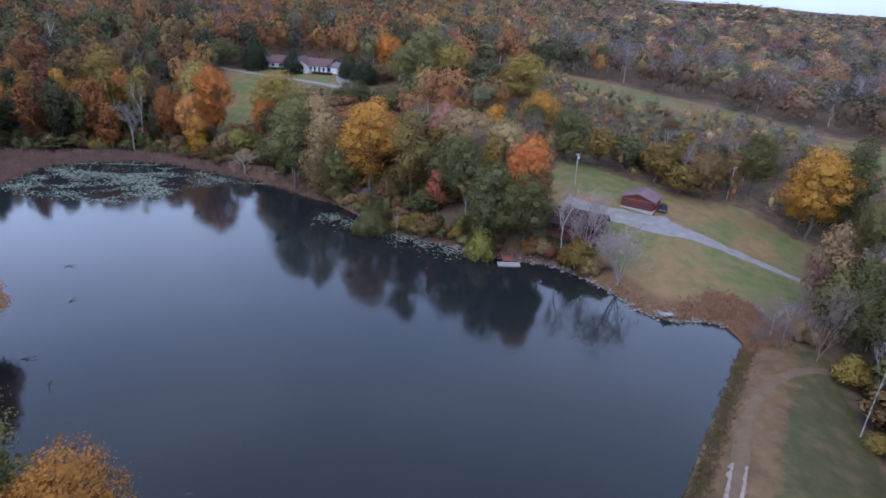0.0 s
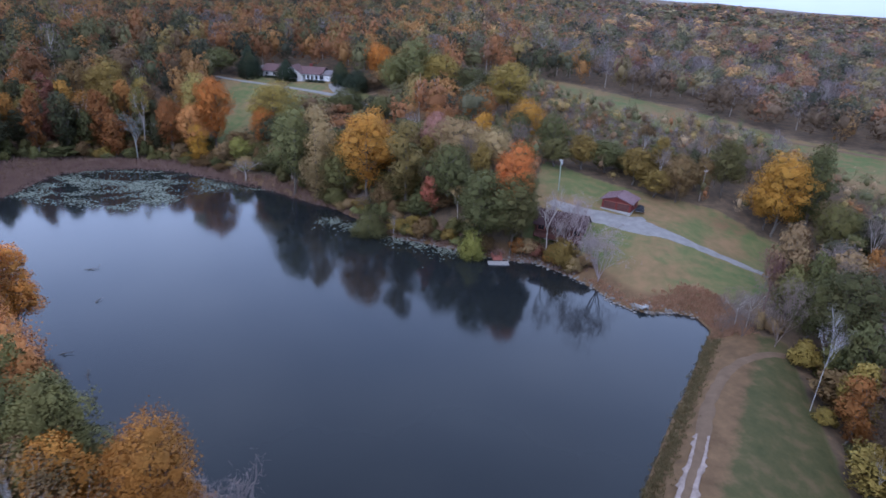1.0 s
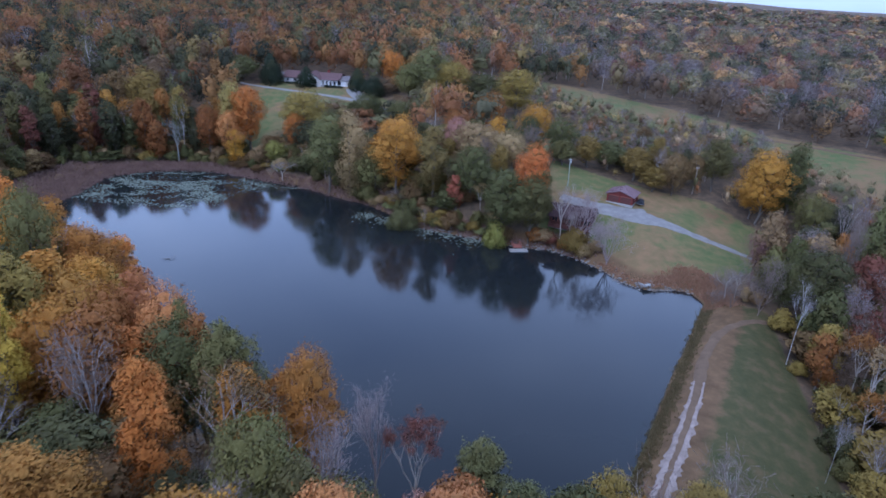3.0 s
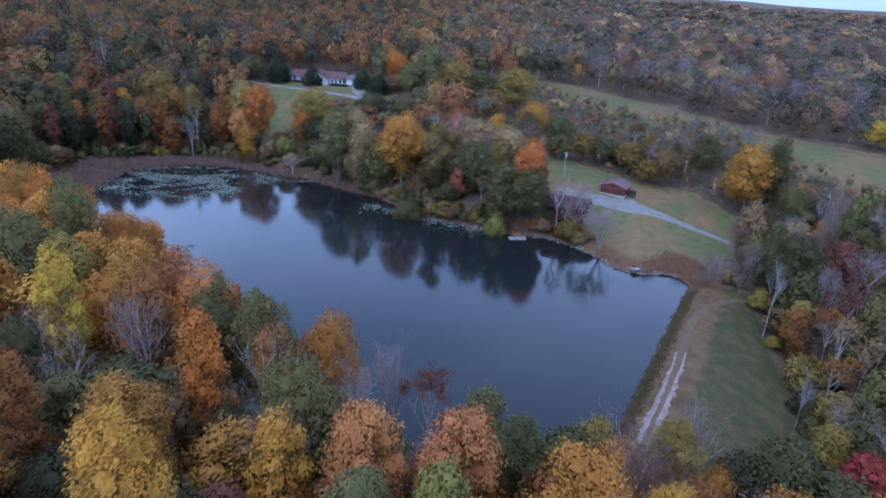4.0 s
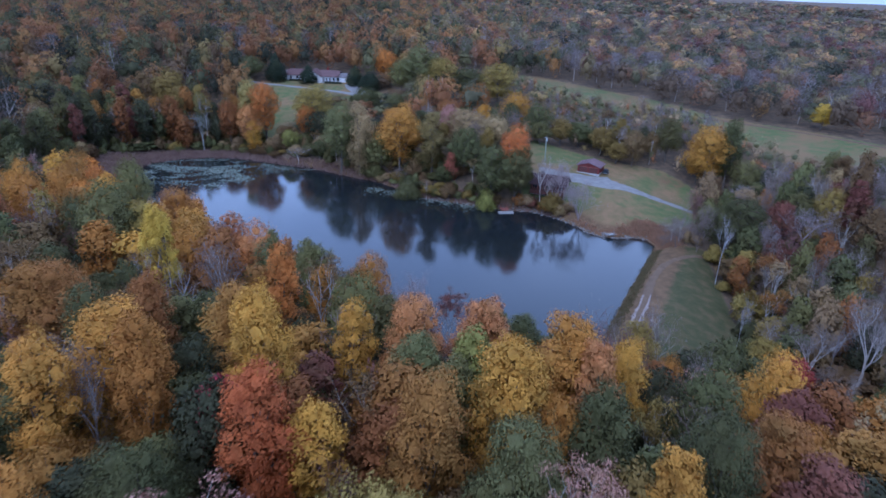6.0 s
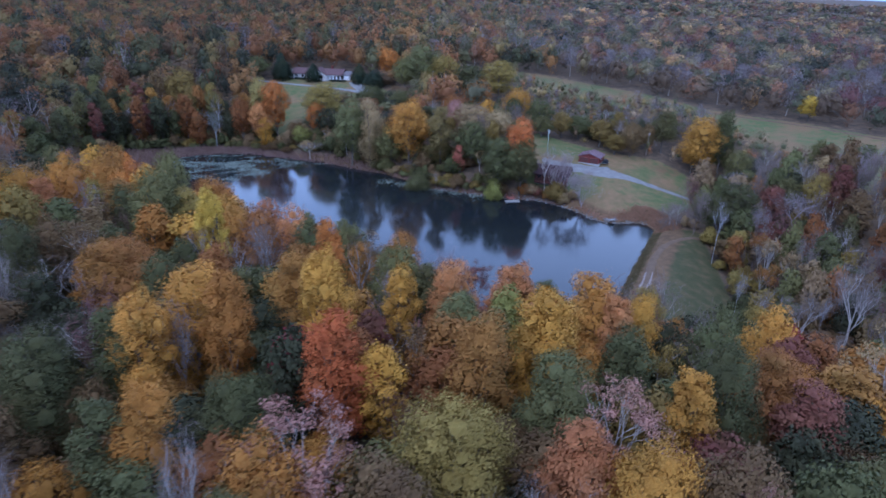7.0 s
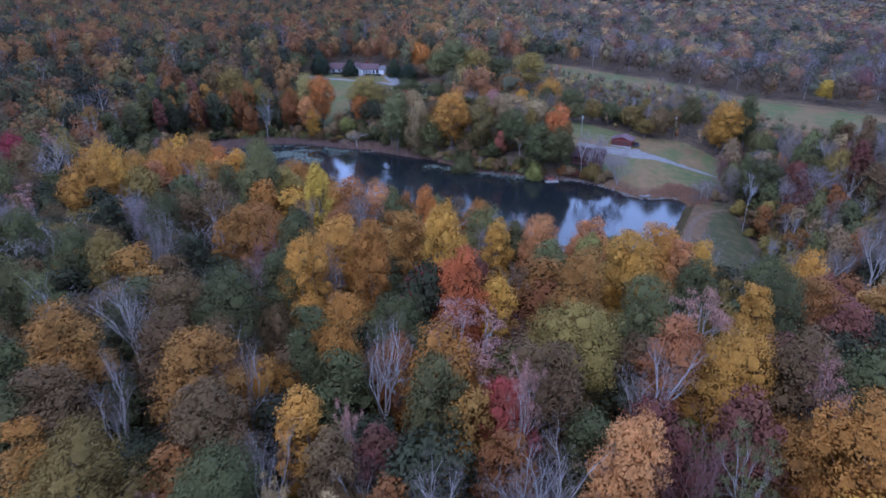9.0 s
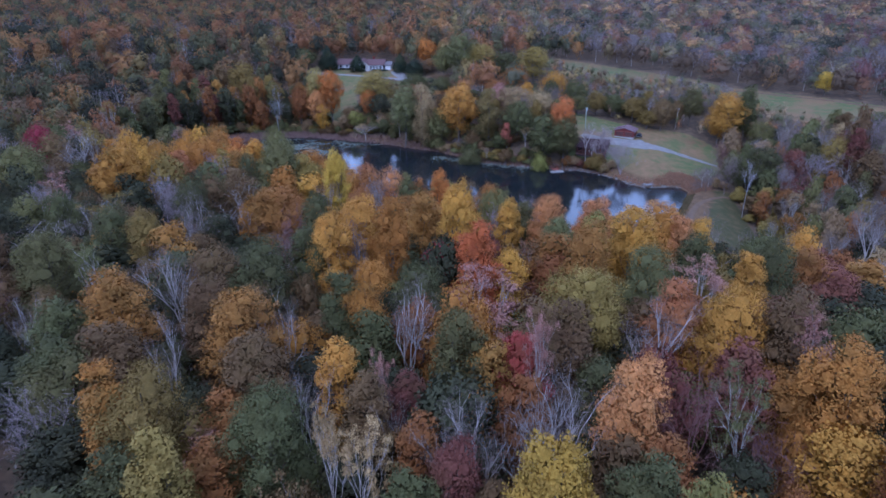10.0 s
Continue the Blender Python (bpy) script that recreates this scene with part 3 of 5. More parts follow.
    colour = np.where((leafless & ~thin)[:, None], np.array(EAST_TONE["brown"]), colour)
    full, bare = np.flatnonzero(~thin), np.flatnonzero(thin)
    # a few crowns, laid out once and set down turned and stretched for every tree
    kinds = []
    for k in range(5):
        g = np.random.default_rng(seed * 10 + k)
        kinds.append(far_crown(g, *detail, k == 4 and not scrub))
    kind = rng.integers(0, 5, n)
    spin = rng.uniform(0, 6.28, n)
    vs, fs, nrm, hue, count = [], [], [], [], 0
    for k, (cv, cf, cn) in enumerate(kinds):
        who = full[kind[full] == k]
        ca, sa = np.cos(spin[who])[:, None], np.sin(spin[who])[:, None]
        px, py, pz = cv[None, :, 0], cv[None, :, 1], cv[None, :, 2]
        pz = np.where(edge[who][:, None], 1.22 * pz - 0.22, pz)
        p = np.stack([(px * ca - py * sa) * r[who][:, None] + x[who][:, None], (px * sa + py * ca) * r[who][:, None] + y[who][:, None], pz * h[who][:, None] + z[who][:, None]], -1)
        q = np.stack([cn[None, :, 0] * ca - cn[None, :, 1] * sa, cn[None, :, 0] * sa + cn[None, :, 1] * ca, np.repeat(cn[None, :, 2], len(who), 0)], -1)
        vs.append(p.reshape(-1, 3))
        nrm.append(q.reshape(-1, 3))
        fs.append((cf[None] + (count + np.arange(len(who)) * len(cv))[:, None, None]).reshape(-1, 3))
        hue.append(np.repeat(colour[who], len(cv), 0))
        count += len(who) * len(cv)
    # fine twigs of the leafless trees
    m = len(bare)
    if m:
        up = rng.uniform(0.42, 1.0, (m, tris, 1))
        side = unit(rng.normal(size=(m, tris, 3)) * (1, 1, 0)) * rng.uniform(0.1, 1.0, (m, tris, 1)) * np.sqrt(np.clip(1.15 - np.abs(up - 0.68) * 2.4, 0.05, 1))
        c = np.stack([x, y, z], -1)[bare][:, None] + side * r[bare][:, None, None] + up * (0, 0, 1) * h[bare][:, None, None]
        t = unit(unit(side) * 0.5 + (0, 0, 0.8) + 0.4 * rng.normal(size=side.shape))
        b = unit(np.cross(t, rng.normal(size=side.shape)))
        s = leaf * rng.uniform(0.7, 1.4, (m, tris, 1))
        v = np.stack([c + t * s * 1.6, c - t * s * 1.2 + b * s * 0.2, c - t * s * 1.2 - b * s * 0.2], 2).reshape(-1, 3)
        vs.append(v)
        nrm.append(np.repeat(unit(unit(side) * 0.6 + (0, 0, 0.5)).reshape(-1, 3), 3, 0))
        fs.append(np.arange(len(v)).reshape(-1, 3) + count)
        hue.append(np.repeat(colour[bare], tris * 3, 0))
    me = mesh_of(name, np.concatenate(vs), np.concatenate(fs), FAR_LEAVES, normals=np.concatenate(nrm))
    a = me.color_attributes.new("leaf", "FLOAT_COLOR", "POINT")
    hue = np.concatenate(hue)
    rgba = np.ones((len(hue), 4), np.float32)
    rgba[:, :3] = hue
    a.data.foreach_set("color", rgba.ravel())
    if stems:
        limbs = Tubes(3)
        for k in np.flatnonzero((thin & (rng.random(n) < 0.5)) | (rng.random(n) < 0.04)):
            if not 112 < y[k] < far or h[k] < 9:
                continue
            foot, top = np.array((x[k], y[k], z[k] - 0.5)), np.array((x[k] + rng.normal() * 0.5, y[k] + rng.normal() * 0.5, z[k] + h[k] * 0.98))
            limbs.add([foot, foot * 0.5 + top * 0.5 + rng.normal(size=3) * 0.25, top], [0.24, 0.17, 0.04])
            for q in range(5):
                u = rng.uniform(0.4, 0.75)
                start = foot + (top - foot) * u
                side = rng.uniform(0, 6.28)
                end = start + np.array((math.cos(side) * r[k] * 0.6, math.sin(side) * r[k] * 0.6, h[k] * rng.uniform(0.2, 0.3)))
                limbs.add([start, start * 0.5 + end * 0.5 - (0, 0, 0.3), end], [0.12, 0.09, 0.03])
        tagged(new("bare_stems", limbs.mesh("bare_stems", PALE_BARK)), "pale bare stems and limbs standing among the far woods", "woods", kind="stuff")
    return tagged(new(name, me), label, "woods", kind="stuff")


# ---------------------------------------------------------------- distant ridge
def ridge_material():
    m, n, l, b = material("haze_blue", 1.0)
    # the ridge's blue is distance haze, put into its base colour
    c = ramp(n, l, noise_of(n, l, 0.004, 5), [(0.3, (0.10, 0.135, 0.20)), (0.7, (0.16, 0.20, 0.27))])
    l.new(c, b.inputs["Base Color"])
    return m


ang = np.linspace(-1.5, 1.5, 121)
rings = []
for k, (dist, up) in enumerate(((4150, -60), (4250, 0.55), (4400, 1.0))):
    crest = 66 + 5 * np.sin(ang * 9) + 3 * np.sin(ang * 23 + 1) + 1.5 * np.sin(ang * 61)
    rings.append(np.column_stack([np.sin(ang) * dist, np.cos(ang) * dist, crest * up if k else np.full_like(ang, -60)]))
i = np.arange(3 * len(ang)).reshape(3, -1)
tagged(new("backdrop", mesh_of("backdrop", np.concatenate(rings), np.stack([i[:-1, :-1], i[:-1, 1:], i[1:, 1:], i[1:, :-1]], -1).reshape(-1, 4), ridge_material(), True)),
       "long wooded ridge on the horizon, coloured haze blue", "hills", kind="structure")


# ---------------------------------------------------------------- trees
TALL, WIDE = 24.0, 4.0  # size in which crowns are laid out


def crown_lobes(rng, shape, domed=False):
    """Centres, radii and stretch of the lobes that a crown is made of."""
    lobes = []
    if shape == "tall":
        for i in range(8):
            a = rng.uniform(0, 6.28)
            u = 0.16 + 0.105 * i
            lobes.append((0.32 * WIDE * math.cos(a), 0.32 * WIDE * math.sin(a), TALL * u, WIDE * rng.uniform(0.5, 0.72) * (1.05 - 0.45 * max(0, u - 0.6)), 1.25))
        lobes.append((0, 0, TALL * 0.92, WIDE * 0.42, 1.4))
    elif shape == "shrub":
        for i in range(6):
            a = i * 1.05 + rng.uniform(-0.4, 0.4)
            lobes.append((0.55 * WIDE * math.cos(a), 0.55 * WIDE * math.sin(a), TALL * rng.uniform(0.25, 0.5), WIDE * rng.uniform(0.4, 0.55), 2.6))
        lobes.append((0, 0, TALL * 0.62, WIDE * 0.6, 3.2))
    else:
        mid, half, count = (0.60, 0.31, 26) if domed else (0.53, 0.38, 32)  # a tree of the closed wood carries most of its leaves in a broad head
        for i in range(count):
            u = 1 - 2 * (i + 0.5) / count  # spread evenly over an egg-shaped envelope
            a = i * 2.39996 + rng.uniform(-0.5, 0.5)
            u = min(0.95, max(-0.95, u + rng.uniform(-0.12, 0.12)))
            q = math.sqrt(1 - u * u) * 0.66 * (1 - 0.16 * u) * rng.uniform(0.62, 1.15)
            lobes.append((q * WIDE * math.cos(a), q * WIDE * math.sin(a), TALL * (mid + half * u * rng.uniform(0.85, 1.1)), WIDE * rng.uniform(0.24, 0.47), rng.uniform(1.05, 1.6)))
        for k in range(3):
            lobes.append((rng.uniform(-0.8, 0.8), rng.uniform(-0.8, 0.8), TALL * (mid + half * (0.6 - 0.5 * k)), WIDE * 0.5, 1.5))
    return lobes


def ball(level):
    """Directions and triangles of a finely faceted ball."""
    bm = bmesh.new()
    bmesh.ops.create_icosphere(bm, subdivisions=level, radius=1)
    out = np.array([v.co[:] for v in bm.verts]), np.array([[v.index for v in f.verts] for f in bm.faces])
    bm.free()
    return out


BALLS = {k: ball(k) for k in (1, 2, 3)}


class Swell:
    """An uneven swelling over all directions: a few waves of coarse and fine length."""

    def __init__(self, rng, depth, coarse=4.0, fine=9.0):
        self.waves = [(unit(rng.normal(size=3)) * k * rng.uniform(0.75, 1.3), rng.uniform(0, 6.28), a) for k, a in ((coarse, 0.5), (coarse, 0.5), (coarse, 0.4), (fine, 0.3), (fine, 0.3), (fine, 0.25))]
        self.depth = depth

    def __call__(self, d):
        return 1 + self.depth * sum(a * np.sin(d @ k + p) for k, p, a in self.waves)


def point_normals(v, f):
    n = np.zeros_like(v)
    fn = np.cross(v[f[:, 1]] - v[f[:, 0]], v[f[:, 2]] - v[f[:, 0]])
    for k in range(3):
        np.add.at(n, f[:, k], fn)
    return unit(n)


def crown_arrays(rng, lobes, wide, tall, leaves, size, level):
    """A crown of that radius and height: a dark uneven heart of foliage in every lobe, and leaf sprays in clumps all round it."""
    fx, fz = wide / WIDE, tall / TALL
    bv, bf = BALLS[level]
    mids = np.array([(x * fx, y * fx, z * fz) for x, y, z, _, _ in lobes])
    radii = np.array([(r * fx, r * fx, r * fx * (max(0.95, up * fz / fx) if fx > fz else up)) for *_, r, up in lobes])
    area = radii[:, 0] * radii[:, 2]
    vs, fs, nrm, count, cs, ns, soft = [], [], [], 0, [], [], []
    heart = np.array((0, 0, 0.5 * tall))
    for q, (mid, rad) in enumerate(zip(mids, radii)):
        swell = Swell(rng, 0.2)
        v = mid + bv * rad * (0.34 * swell(bv))[:, None]
        vs.append(v)
        fs.append(bf + count)
        nrm.append(unit(0.4 * point_normals(v, bf) + 0.7 * unit(v - heart)))
        count += len(v)
        share = leaves * area[q] / area.sum()
        # an even coat of leaves over the lobe, and tufts that stand out from it
        d = unit(rng.normal(size=(int(1.2 * share) + 4, 3)) + (0, 0, 0.2))
        at = [mid + d * rad * (swell(d) * rng.uniform(0.62, 0.98, len(d)))[:, None]]
        face = [d]
        k = max(5, int(7 + 3 * rad[0] * rad[2]))
        for o in unit(rng.normal(size=(k, 3)) + (0, 0, 0.35)):
            m = int(0.7 * share / k * rng.uniform(0.5, 1.4)) + 2
            e = unit(rng.normal(size=(m, 3)) + 0.4 * o)
            at.append(mid + o * rad * rng.uniform(0.7, 1.05) + e * rad * rng.uniform(0.25, 0.6) * rng.uniform(0.2, 1.1, (m, 1)))
            face.append(unit(e + o))
        at, face = np.concatenate(at), np.concatenate(face)
        hidden = np.min([np.linalg.norm((at - a) / b, axis=1) + 9 * (p == q) for p, (a, b) in enumerate(zip(mids, radii))], axis=0) < 0.62
        at, face = at[~hidden], face[~hidden]
        cs.append(at)
        ns.append(unit(face + 0.5 * rng.normal(size=at.shape)))
        soft.append(unit(0.45 * face + 0.75 * unit((at - heart) * (1, 1, 0.6)) + (0, 0, 0.15) + 0.2 * rng.normal(size=at.shape)))
    lv, lf = leaf_sprays(rng, np.concatenate(cs), np.concatenate(ns), size, True)
    v = np.concatenate(vs + [lv])
    f = np.concatenate(fs + [lf + count])
    nrm = np.concatenate(nrm + [np.repeat(np.concatenate(soft), 3, 0)])
    out = np.quantile(np.hypot(v[:, 0], v[:, 1]), 0.97)
    v = v * (wide / out, wide / out, tall / v[:, 2].max())
    return v, f, nrm


def far_crown(rng, level, clumps, per, size, slim=False):
    """A whole crown as one uneven heart with clumps of sprays over it, in a unit of its own radius and height."""
    bv, bf = BALLS[level]
    knobs = unit(rng.normal(size=(12, 3)) + (0, 0, 0.3))
    big = rng.uniform(0.6, 1.2, 12)
    swell = Swell(rng, 0.24, 4.0, 9.0)

    def reach(d):
        return (0.62 + 0.42 * (np.exp(-(1 - d @ knobs.T) / 0.11) * big).max(1)) * swell(d)

    form = np.array((0.80, 0.80, 0.42)) if slim else np.array((1.0, 1.0, 0.38))
    lift = np.array((0, 0, 0.58 if slim else 0.61))
    true = np.array((5.0, 5.0, 18.0))
    v = (bv * form * 0.44 * reach(bv)[:, None] + lift) * true
    n = unit(0.4 * point_normals(v, bf) + 0.7 * bv + (0, 0, 0.15))
    o = unit(rng.normal(size=(clumps, 3)) + (0, 0, 0.3))
    c = (o * form * (reach(o) * rng.uniform(0.8, 1.0, clumps))[:, None] + lift) * true
    e = unit(rng.normal(size=(clumps, per, 3)) + 0.4 * o[:, None])
    at = (c[:, None] + e * rng.uniform(0.4, 1.2, (clumps, 1, 1)) * (1, 1, 1.2) * rng.uniform(0.3, 1.0, (clumps, per, 1))).reshape(-1, 3)
    face = unit(0.5 * e.reshape(-1, 3) + 0.8 * np.repeat(o, per, 0))
    d = unit(rng.normal(size=(clumps * per, 3)) + (0, 0, 0.2))  # the even coat between the tufts
    at = np.concatenate([at, (d * form * (reach(d) * rng.uniform(0.7, 0.95, len(d)))[:, None] + lift) * true])
    face = np.concatenate([face, d])
    lv, lf = leaf_sprays(rng, at, unit(face + 0.5 * rng.normal(size=at.shape)), size, True)
    soft = unit(face + (0, 0, 0.2) + 0.28 * rng.normal(size=at.shape))
    return np.concatenate([v, lv]) / true, np.concatenate([bf, lf + len(v)]), np.concatenate([n, np.repeat(soft, 3, 0)])


def crown_mesh(*layout):
    v, f, nrm = crown_arrays(*layout)
    return mesh_of("crown", v, f, LEAVES["green"], normals=nrm)


def trunk_mesh(rng, lobes, wide, tall, mat, thick=0.28):
    """A bent tapered trunk with a limb into every lobe."""
    t = Tubes(6)
    fx, fz = wide / WIDE, tall / TALL
    thick = thick * (0.5 + 0.5 * fz)
    top = tall * 0.86
    zs = np.array([-0.8, 0.6, 0.12 * tall, 0.33 * tall, 0.54 * tall, top * 0.8, top])
    way = np.cumsum(rng.normal(size=(len(zs), 2)) * 0.2, 0)
    line = np.column_stack([way - way[1], zs])
    t.add(line, [thick * 1.5, thick * 1.05, thick, thick * 0.85, thick * 0.65, thick * 0.35, thick * 0.1])
    for x, y, z, r, _ in lobes[3:]:
        z1 = z * fz
        z0 = max(0.1 * tall, z1 - 0.2 * tall)
        base = np.array([np.interp(z0, zs, line[:, 0]), np.interp(z0, zs, line[:, 1]), z0])
        tip = np.array((x * fx, y * fx, z1 + r * 0.3 * fz))
        mid = (base + tip) / 2 + (0, 0, -0.02 * tall)
        t.add([base, mid, tip], [thick * 0.42, thick * 0.26, thick * 0.06])
    return t.mesh("trunk", mat)


def bare_mesh(rng, mat, twigs=3, slim=False, thick=0.26, fork=0.42):
    """A leafless tree: forking limbs that end in fine twigs. Gives the mesh and the tips."""
    t, tips = Tubes(3), []

    def grow(p, d, length, r, level):
        n = 3
        pts, rr = [p], [r]
        for i in range(n):
            d = unit(d + rng.normal(size=3) * 0.13 + (0, 0, 0.08))
            p = p + d * length / n
            pts.append(p)
            rr.append(max(0.016, r * (1 - 0.55 * (i + 1) / n)))
        t.add(pts, rr)
        if level == 0:
            tips.append(p)
            return
        for i in range(int(rng.integers(3, 5)) if level < 3 else int(rng.integers(3, 5))):
            k = rng.uniform(0.35, 1.0)
            start = np.array([np.interp(k * n, range(n + 1), [q[j] for q in pts]) for j in range(3)])
            side = unit(rng.normal(size=3)) * (0.42 if slim else 0.72)
            grow(start, unit(d + side + (0, 0, 0.25)), length * rng.uniform(0.5, 0.72), max(0.02, r * 0.5), level - 1)

    foot = np.array((0, 0, -0.8))
    up = np.array((rng.normal() * 0.03, rng.normal() * 0.03, 1.0))
    h = TALL * (0.62 if slim else fork)
    line = [foot + up * h * k + rng.normal(size=3) * (0.0, 0.0, 0) + np.array((rng.normal(), rng.normal(), 0)) * 0.15 * k for k in (0, 0.1, 0.4, 0.7, 1.0)]
    t.add(line, [thick * 1.4, thick * 1.1, thick * 0.95, thick * 0.85, thick * 0.7])
    for i in range(5 if not slim else 6):
        a = i * 1.26 + rng.uniform(-0.3, 0.3)
        lean = rng.uniform(0.2, 0.55) * (0.55 if slim else 1)
        start = line[3] + (line[4] - line[3]) * rng.uniform(0, 1) if i else line[4]
        grow(start, unit(np.array((math.cos(a) * lean, math.sin(a) * lean, 1.0))), TALL * rng.uniform(0.2, 0.27), thick * (0.3 if slim else 0.5), twigs)
    grow_by = TALL / max(q[:, 2].max() for q in t.v)
    t.v = [q * (1, 1, grow_by) for q in t.v]
    return t, np.array(tips) * (1, 1, grow_by)


OAK, MAPLE, HICKORY = "green dark_green olive sage lime".split(), "amber orange redorange peach coral pink red crimson maroon".split(), "yellow gold olive_gold straw".split()
NAME = {"tall": "poplar_tree", "sparse": "thinning_tree", "bare": "bare_tree", "cedar": "cedar_tree", "shrub": "shrub"}
KIND = {"round": "tree", "tall": "tree", "sparse": "tree", "bare": "bare tree", "cedar": "cedar", "shrub": "shrub"}
PATTERN, FIRST, PLANTED = {}, {}, []
VARIANTS = {"round": 4, "tall": 2, "sparse": 3, "bare": 4, "cedar": 1, "shrub": 2}
DETAIL = {"near": (17000, 0.102, 1), "bank": (7500, 0.145, 1), "shore": (7500, 0.16, 1), "fill": (3500, 0.215, 1)}  # leaf sprays, their size, fineness of the lobes
SIZES = {"round": ((2.6, 22), (3.8, 24), (6.2, 22), (3.6, 11), (7.5, 15)), "tall": ((2.2, 22), (3.8, 20), (2.0, 10)), "sparse": ((3.5, 24), (4.5, 12)),
         "bare": ((3.6, 24), (3.6, 10)), "cedar": ((4.2, 10),), "shrub": ((3.2, 5.5), (6.5, 9))}


def pattern(shape, v, grade, twig, size_class):
    key = (shape, v, grade, twig, size_class)
    if key in PATTERN:
        return PATTERN[key]
    rng = np.random.default_rng(100 * v + sum(map(ord, shape)))
    leaves, size, level = DETAIL[grade]
    wide, tall = SIZES[shape][size_class]
    k = min(1.4, max(0.45, wide * (wide + 0.35 * tall) / 46.0))  # large crowns take more sprays, small ones fewer
    leaves = int(leaves * k)
    if shape in ("round", "tall", "shrub"):
        lobes = crown_lobes(rng, shape, grade in ("near", "bank"))
        made = (trunk_mesh(rng, lobes, wide, tall, BARK), crown_mesh(rng, lobes, wide, tall, leaves, size, level))
    elif shape == "cedar":
        lobes = [(0, 0, TALL * u, WIDE * (1.02 - u) ** 0.7 * 0.92, 1.2) for u in (0.12, 0.25, 0.38, 0.5, 0.62, 0.74, 0.85, 0.94)]
        made = (trunk_mesh(rng, lobes, wide, tall, BARK), crown_mesh(rng, lobes, wide, tall, int(leaves * 1.4), size, level))
    else:
        t, tips = bare_mesh(rng, TWIGS[twig], 3 if twig == "pink" or (twig == "brown" and tall < 15) else 2, twig == "birch", (0.24 if grade == "near" else 0.19) if twig != "birch" else 0.11, 0.06 if twig in ("pink", "brown") and tall < 15 else 0.42)
        if tall < 15:
            t.v = [q * (0.8, 0.8, tall / TALL) for q in t.v]
            tips = tips * (0.8, 0.8, tall / TALL)
        if shape == "bare":
            n = 1300 if grade == "near" else 1000 if twig == "pink" and tall < 15 else 600
            c = tips[rng.integers(0, len(tips), n)] + rng.normal(size=(n, 3)) * (0.55, 0.55, 0.55)
            v_, f_ = leaf_sprays(rng, c, unit(rng.normal(size=(n, 3)) * (1, 1, 0.3)), 0.55, True, 0.03 if grade == "near" else 0.06)
            made = (t.mesh("trunk", TWIGS[twig]), mesh_of("crown", v_, f_, FINE_TWIGS.get(twig, TWIGS[twig])))
        else:
            n = int(leaves * 0.40)
            which = rng.integers(0, len(tips), n)
            off = unit(rng.normal(size=(n, 3)) + (0, 0, 0.3)) * rng.uniform(0.2, 1.05, (n, 1))
            v_, f_ = leaf_sprays(rng, tips[which] + off * (1, 1, 0.75), unit(off + 0.5 * rng.normal(size=(n, 3))), size * (0.95 if grade == "near" else 0.85), True)
            axis = unit(tips[which] - (0, 0, 0.5 * tall))
            made = (t.mesh("trunk", PALE_BARK), mesh_of("crown", v_, f_, LEAVES["green"], normals=np.repeat(unit(0.5 * unit(off) + 0.7 * axis + (0, 0, 0.1)), 3, 0)))
    PATTERN[key] = made
    return made


def tree(shape, colour, x, y, h, r, grade="near", group="trees of the south wood", place="in the wood"):
    """Plants one tree of height h and crown radius r."""
    rng = random.Random(round(x * 31 + y * 17))
    if grade == "near" and y > 45:
        grade = "shore" if y > 100 else "bank"
    if grade == "fill" and y < 40 and x < 44:
        grade = "bank"
    v = rng.randrange(VARIANTS[shape])
    z = float(land(x, y))
    twig = colour if shape == "bare" and colour in TWIGS else "grey"
    r = max(r, 3.0 if grade == "near" and shape == "round" else 1.6) if shape != "bare" else max(r, 0.13 * h)
    fits = [abs(math.log(r / w)) + abs(math.log(h / t)) for w, t in SIZES[shape]]
    c = fits.index(min(fits))
    wide, tall = SIZES[shape][c]
    m = pose(x, y, z, 0, 0, rng.uniform(0, 360)) @ Matrix.Diagonal((r / wide, r / wide, h / tall, 1))
    key = (shape, v, grade, colour, group, c)
    PLANTED.append((x, y, r))
    if key in FIRST:
        return copy_thing(FIRST[key], m)
    word = LEAF[colour][1]
    text = {"round": f"tree with {word} autumn leaves {place}", "tall": f"slender tree with {word} autumn leaves {place}",
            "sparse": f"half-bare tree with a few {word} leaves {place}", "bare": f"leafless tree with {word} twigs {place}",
            "cedar": f"dense evergreen cedar with {word} foliage {place}", "shrub": f"low shrub with {word} leaves {place}"}[shape]
    name = NAME.get(shape) or ("oak_tree" if colour in OAK else "maple_tree" if colour in MAPLE else "hickory_tree" if colour in HICKORY else "beech_tree")
    root = thing(name, m, text, KIND[shape], group)
    trunk, crown = pattern(shape, v, grade, twig, c)
    child("trunk", trunk, root)
    if shape == "bare":
        child("crown", crown, root, "fine bare twigs")
    else:
        ob = child("crown", crown, root)
        ob.material_slots[0].link = "OBJECT"
        ob.material_slots[0].material = LEAVES[colour]
    FIRST[key] = root
    return root


MIXES = {
    "south": "green green dark_green dark_green dark_green olive olive brown brown maroon rust rust rust_gold rust_gold amber amber gold olive_gold",
    "east": "green dark_green olive olive sage tan brown brown brown maroon rust green",
    "north": "green green dark_green olive olive olive olive_gold olive_gold brown brown tan gold",
    "west": "dark_green dark_green green green olive olive brown rust rust maroon rust_gold olive_gold",
    "brush": "olive olive green olive brown brown tan tan olive_gold olive_gold sage",
}


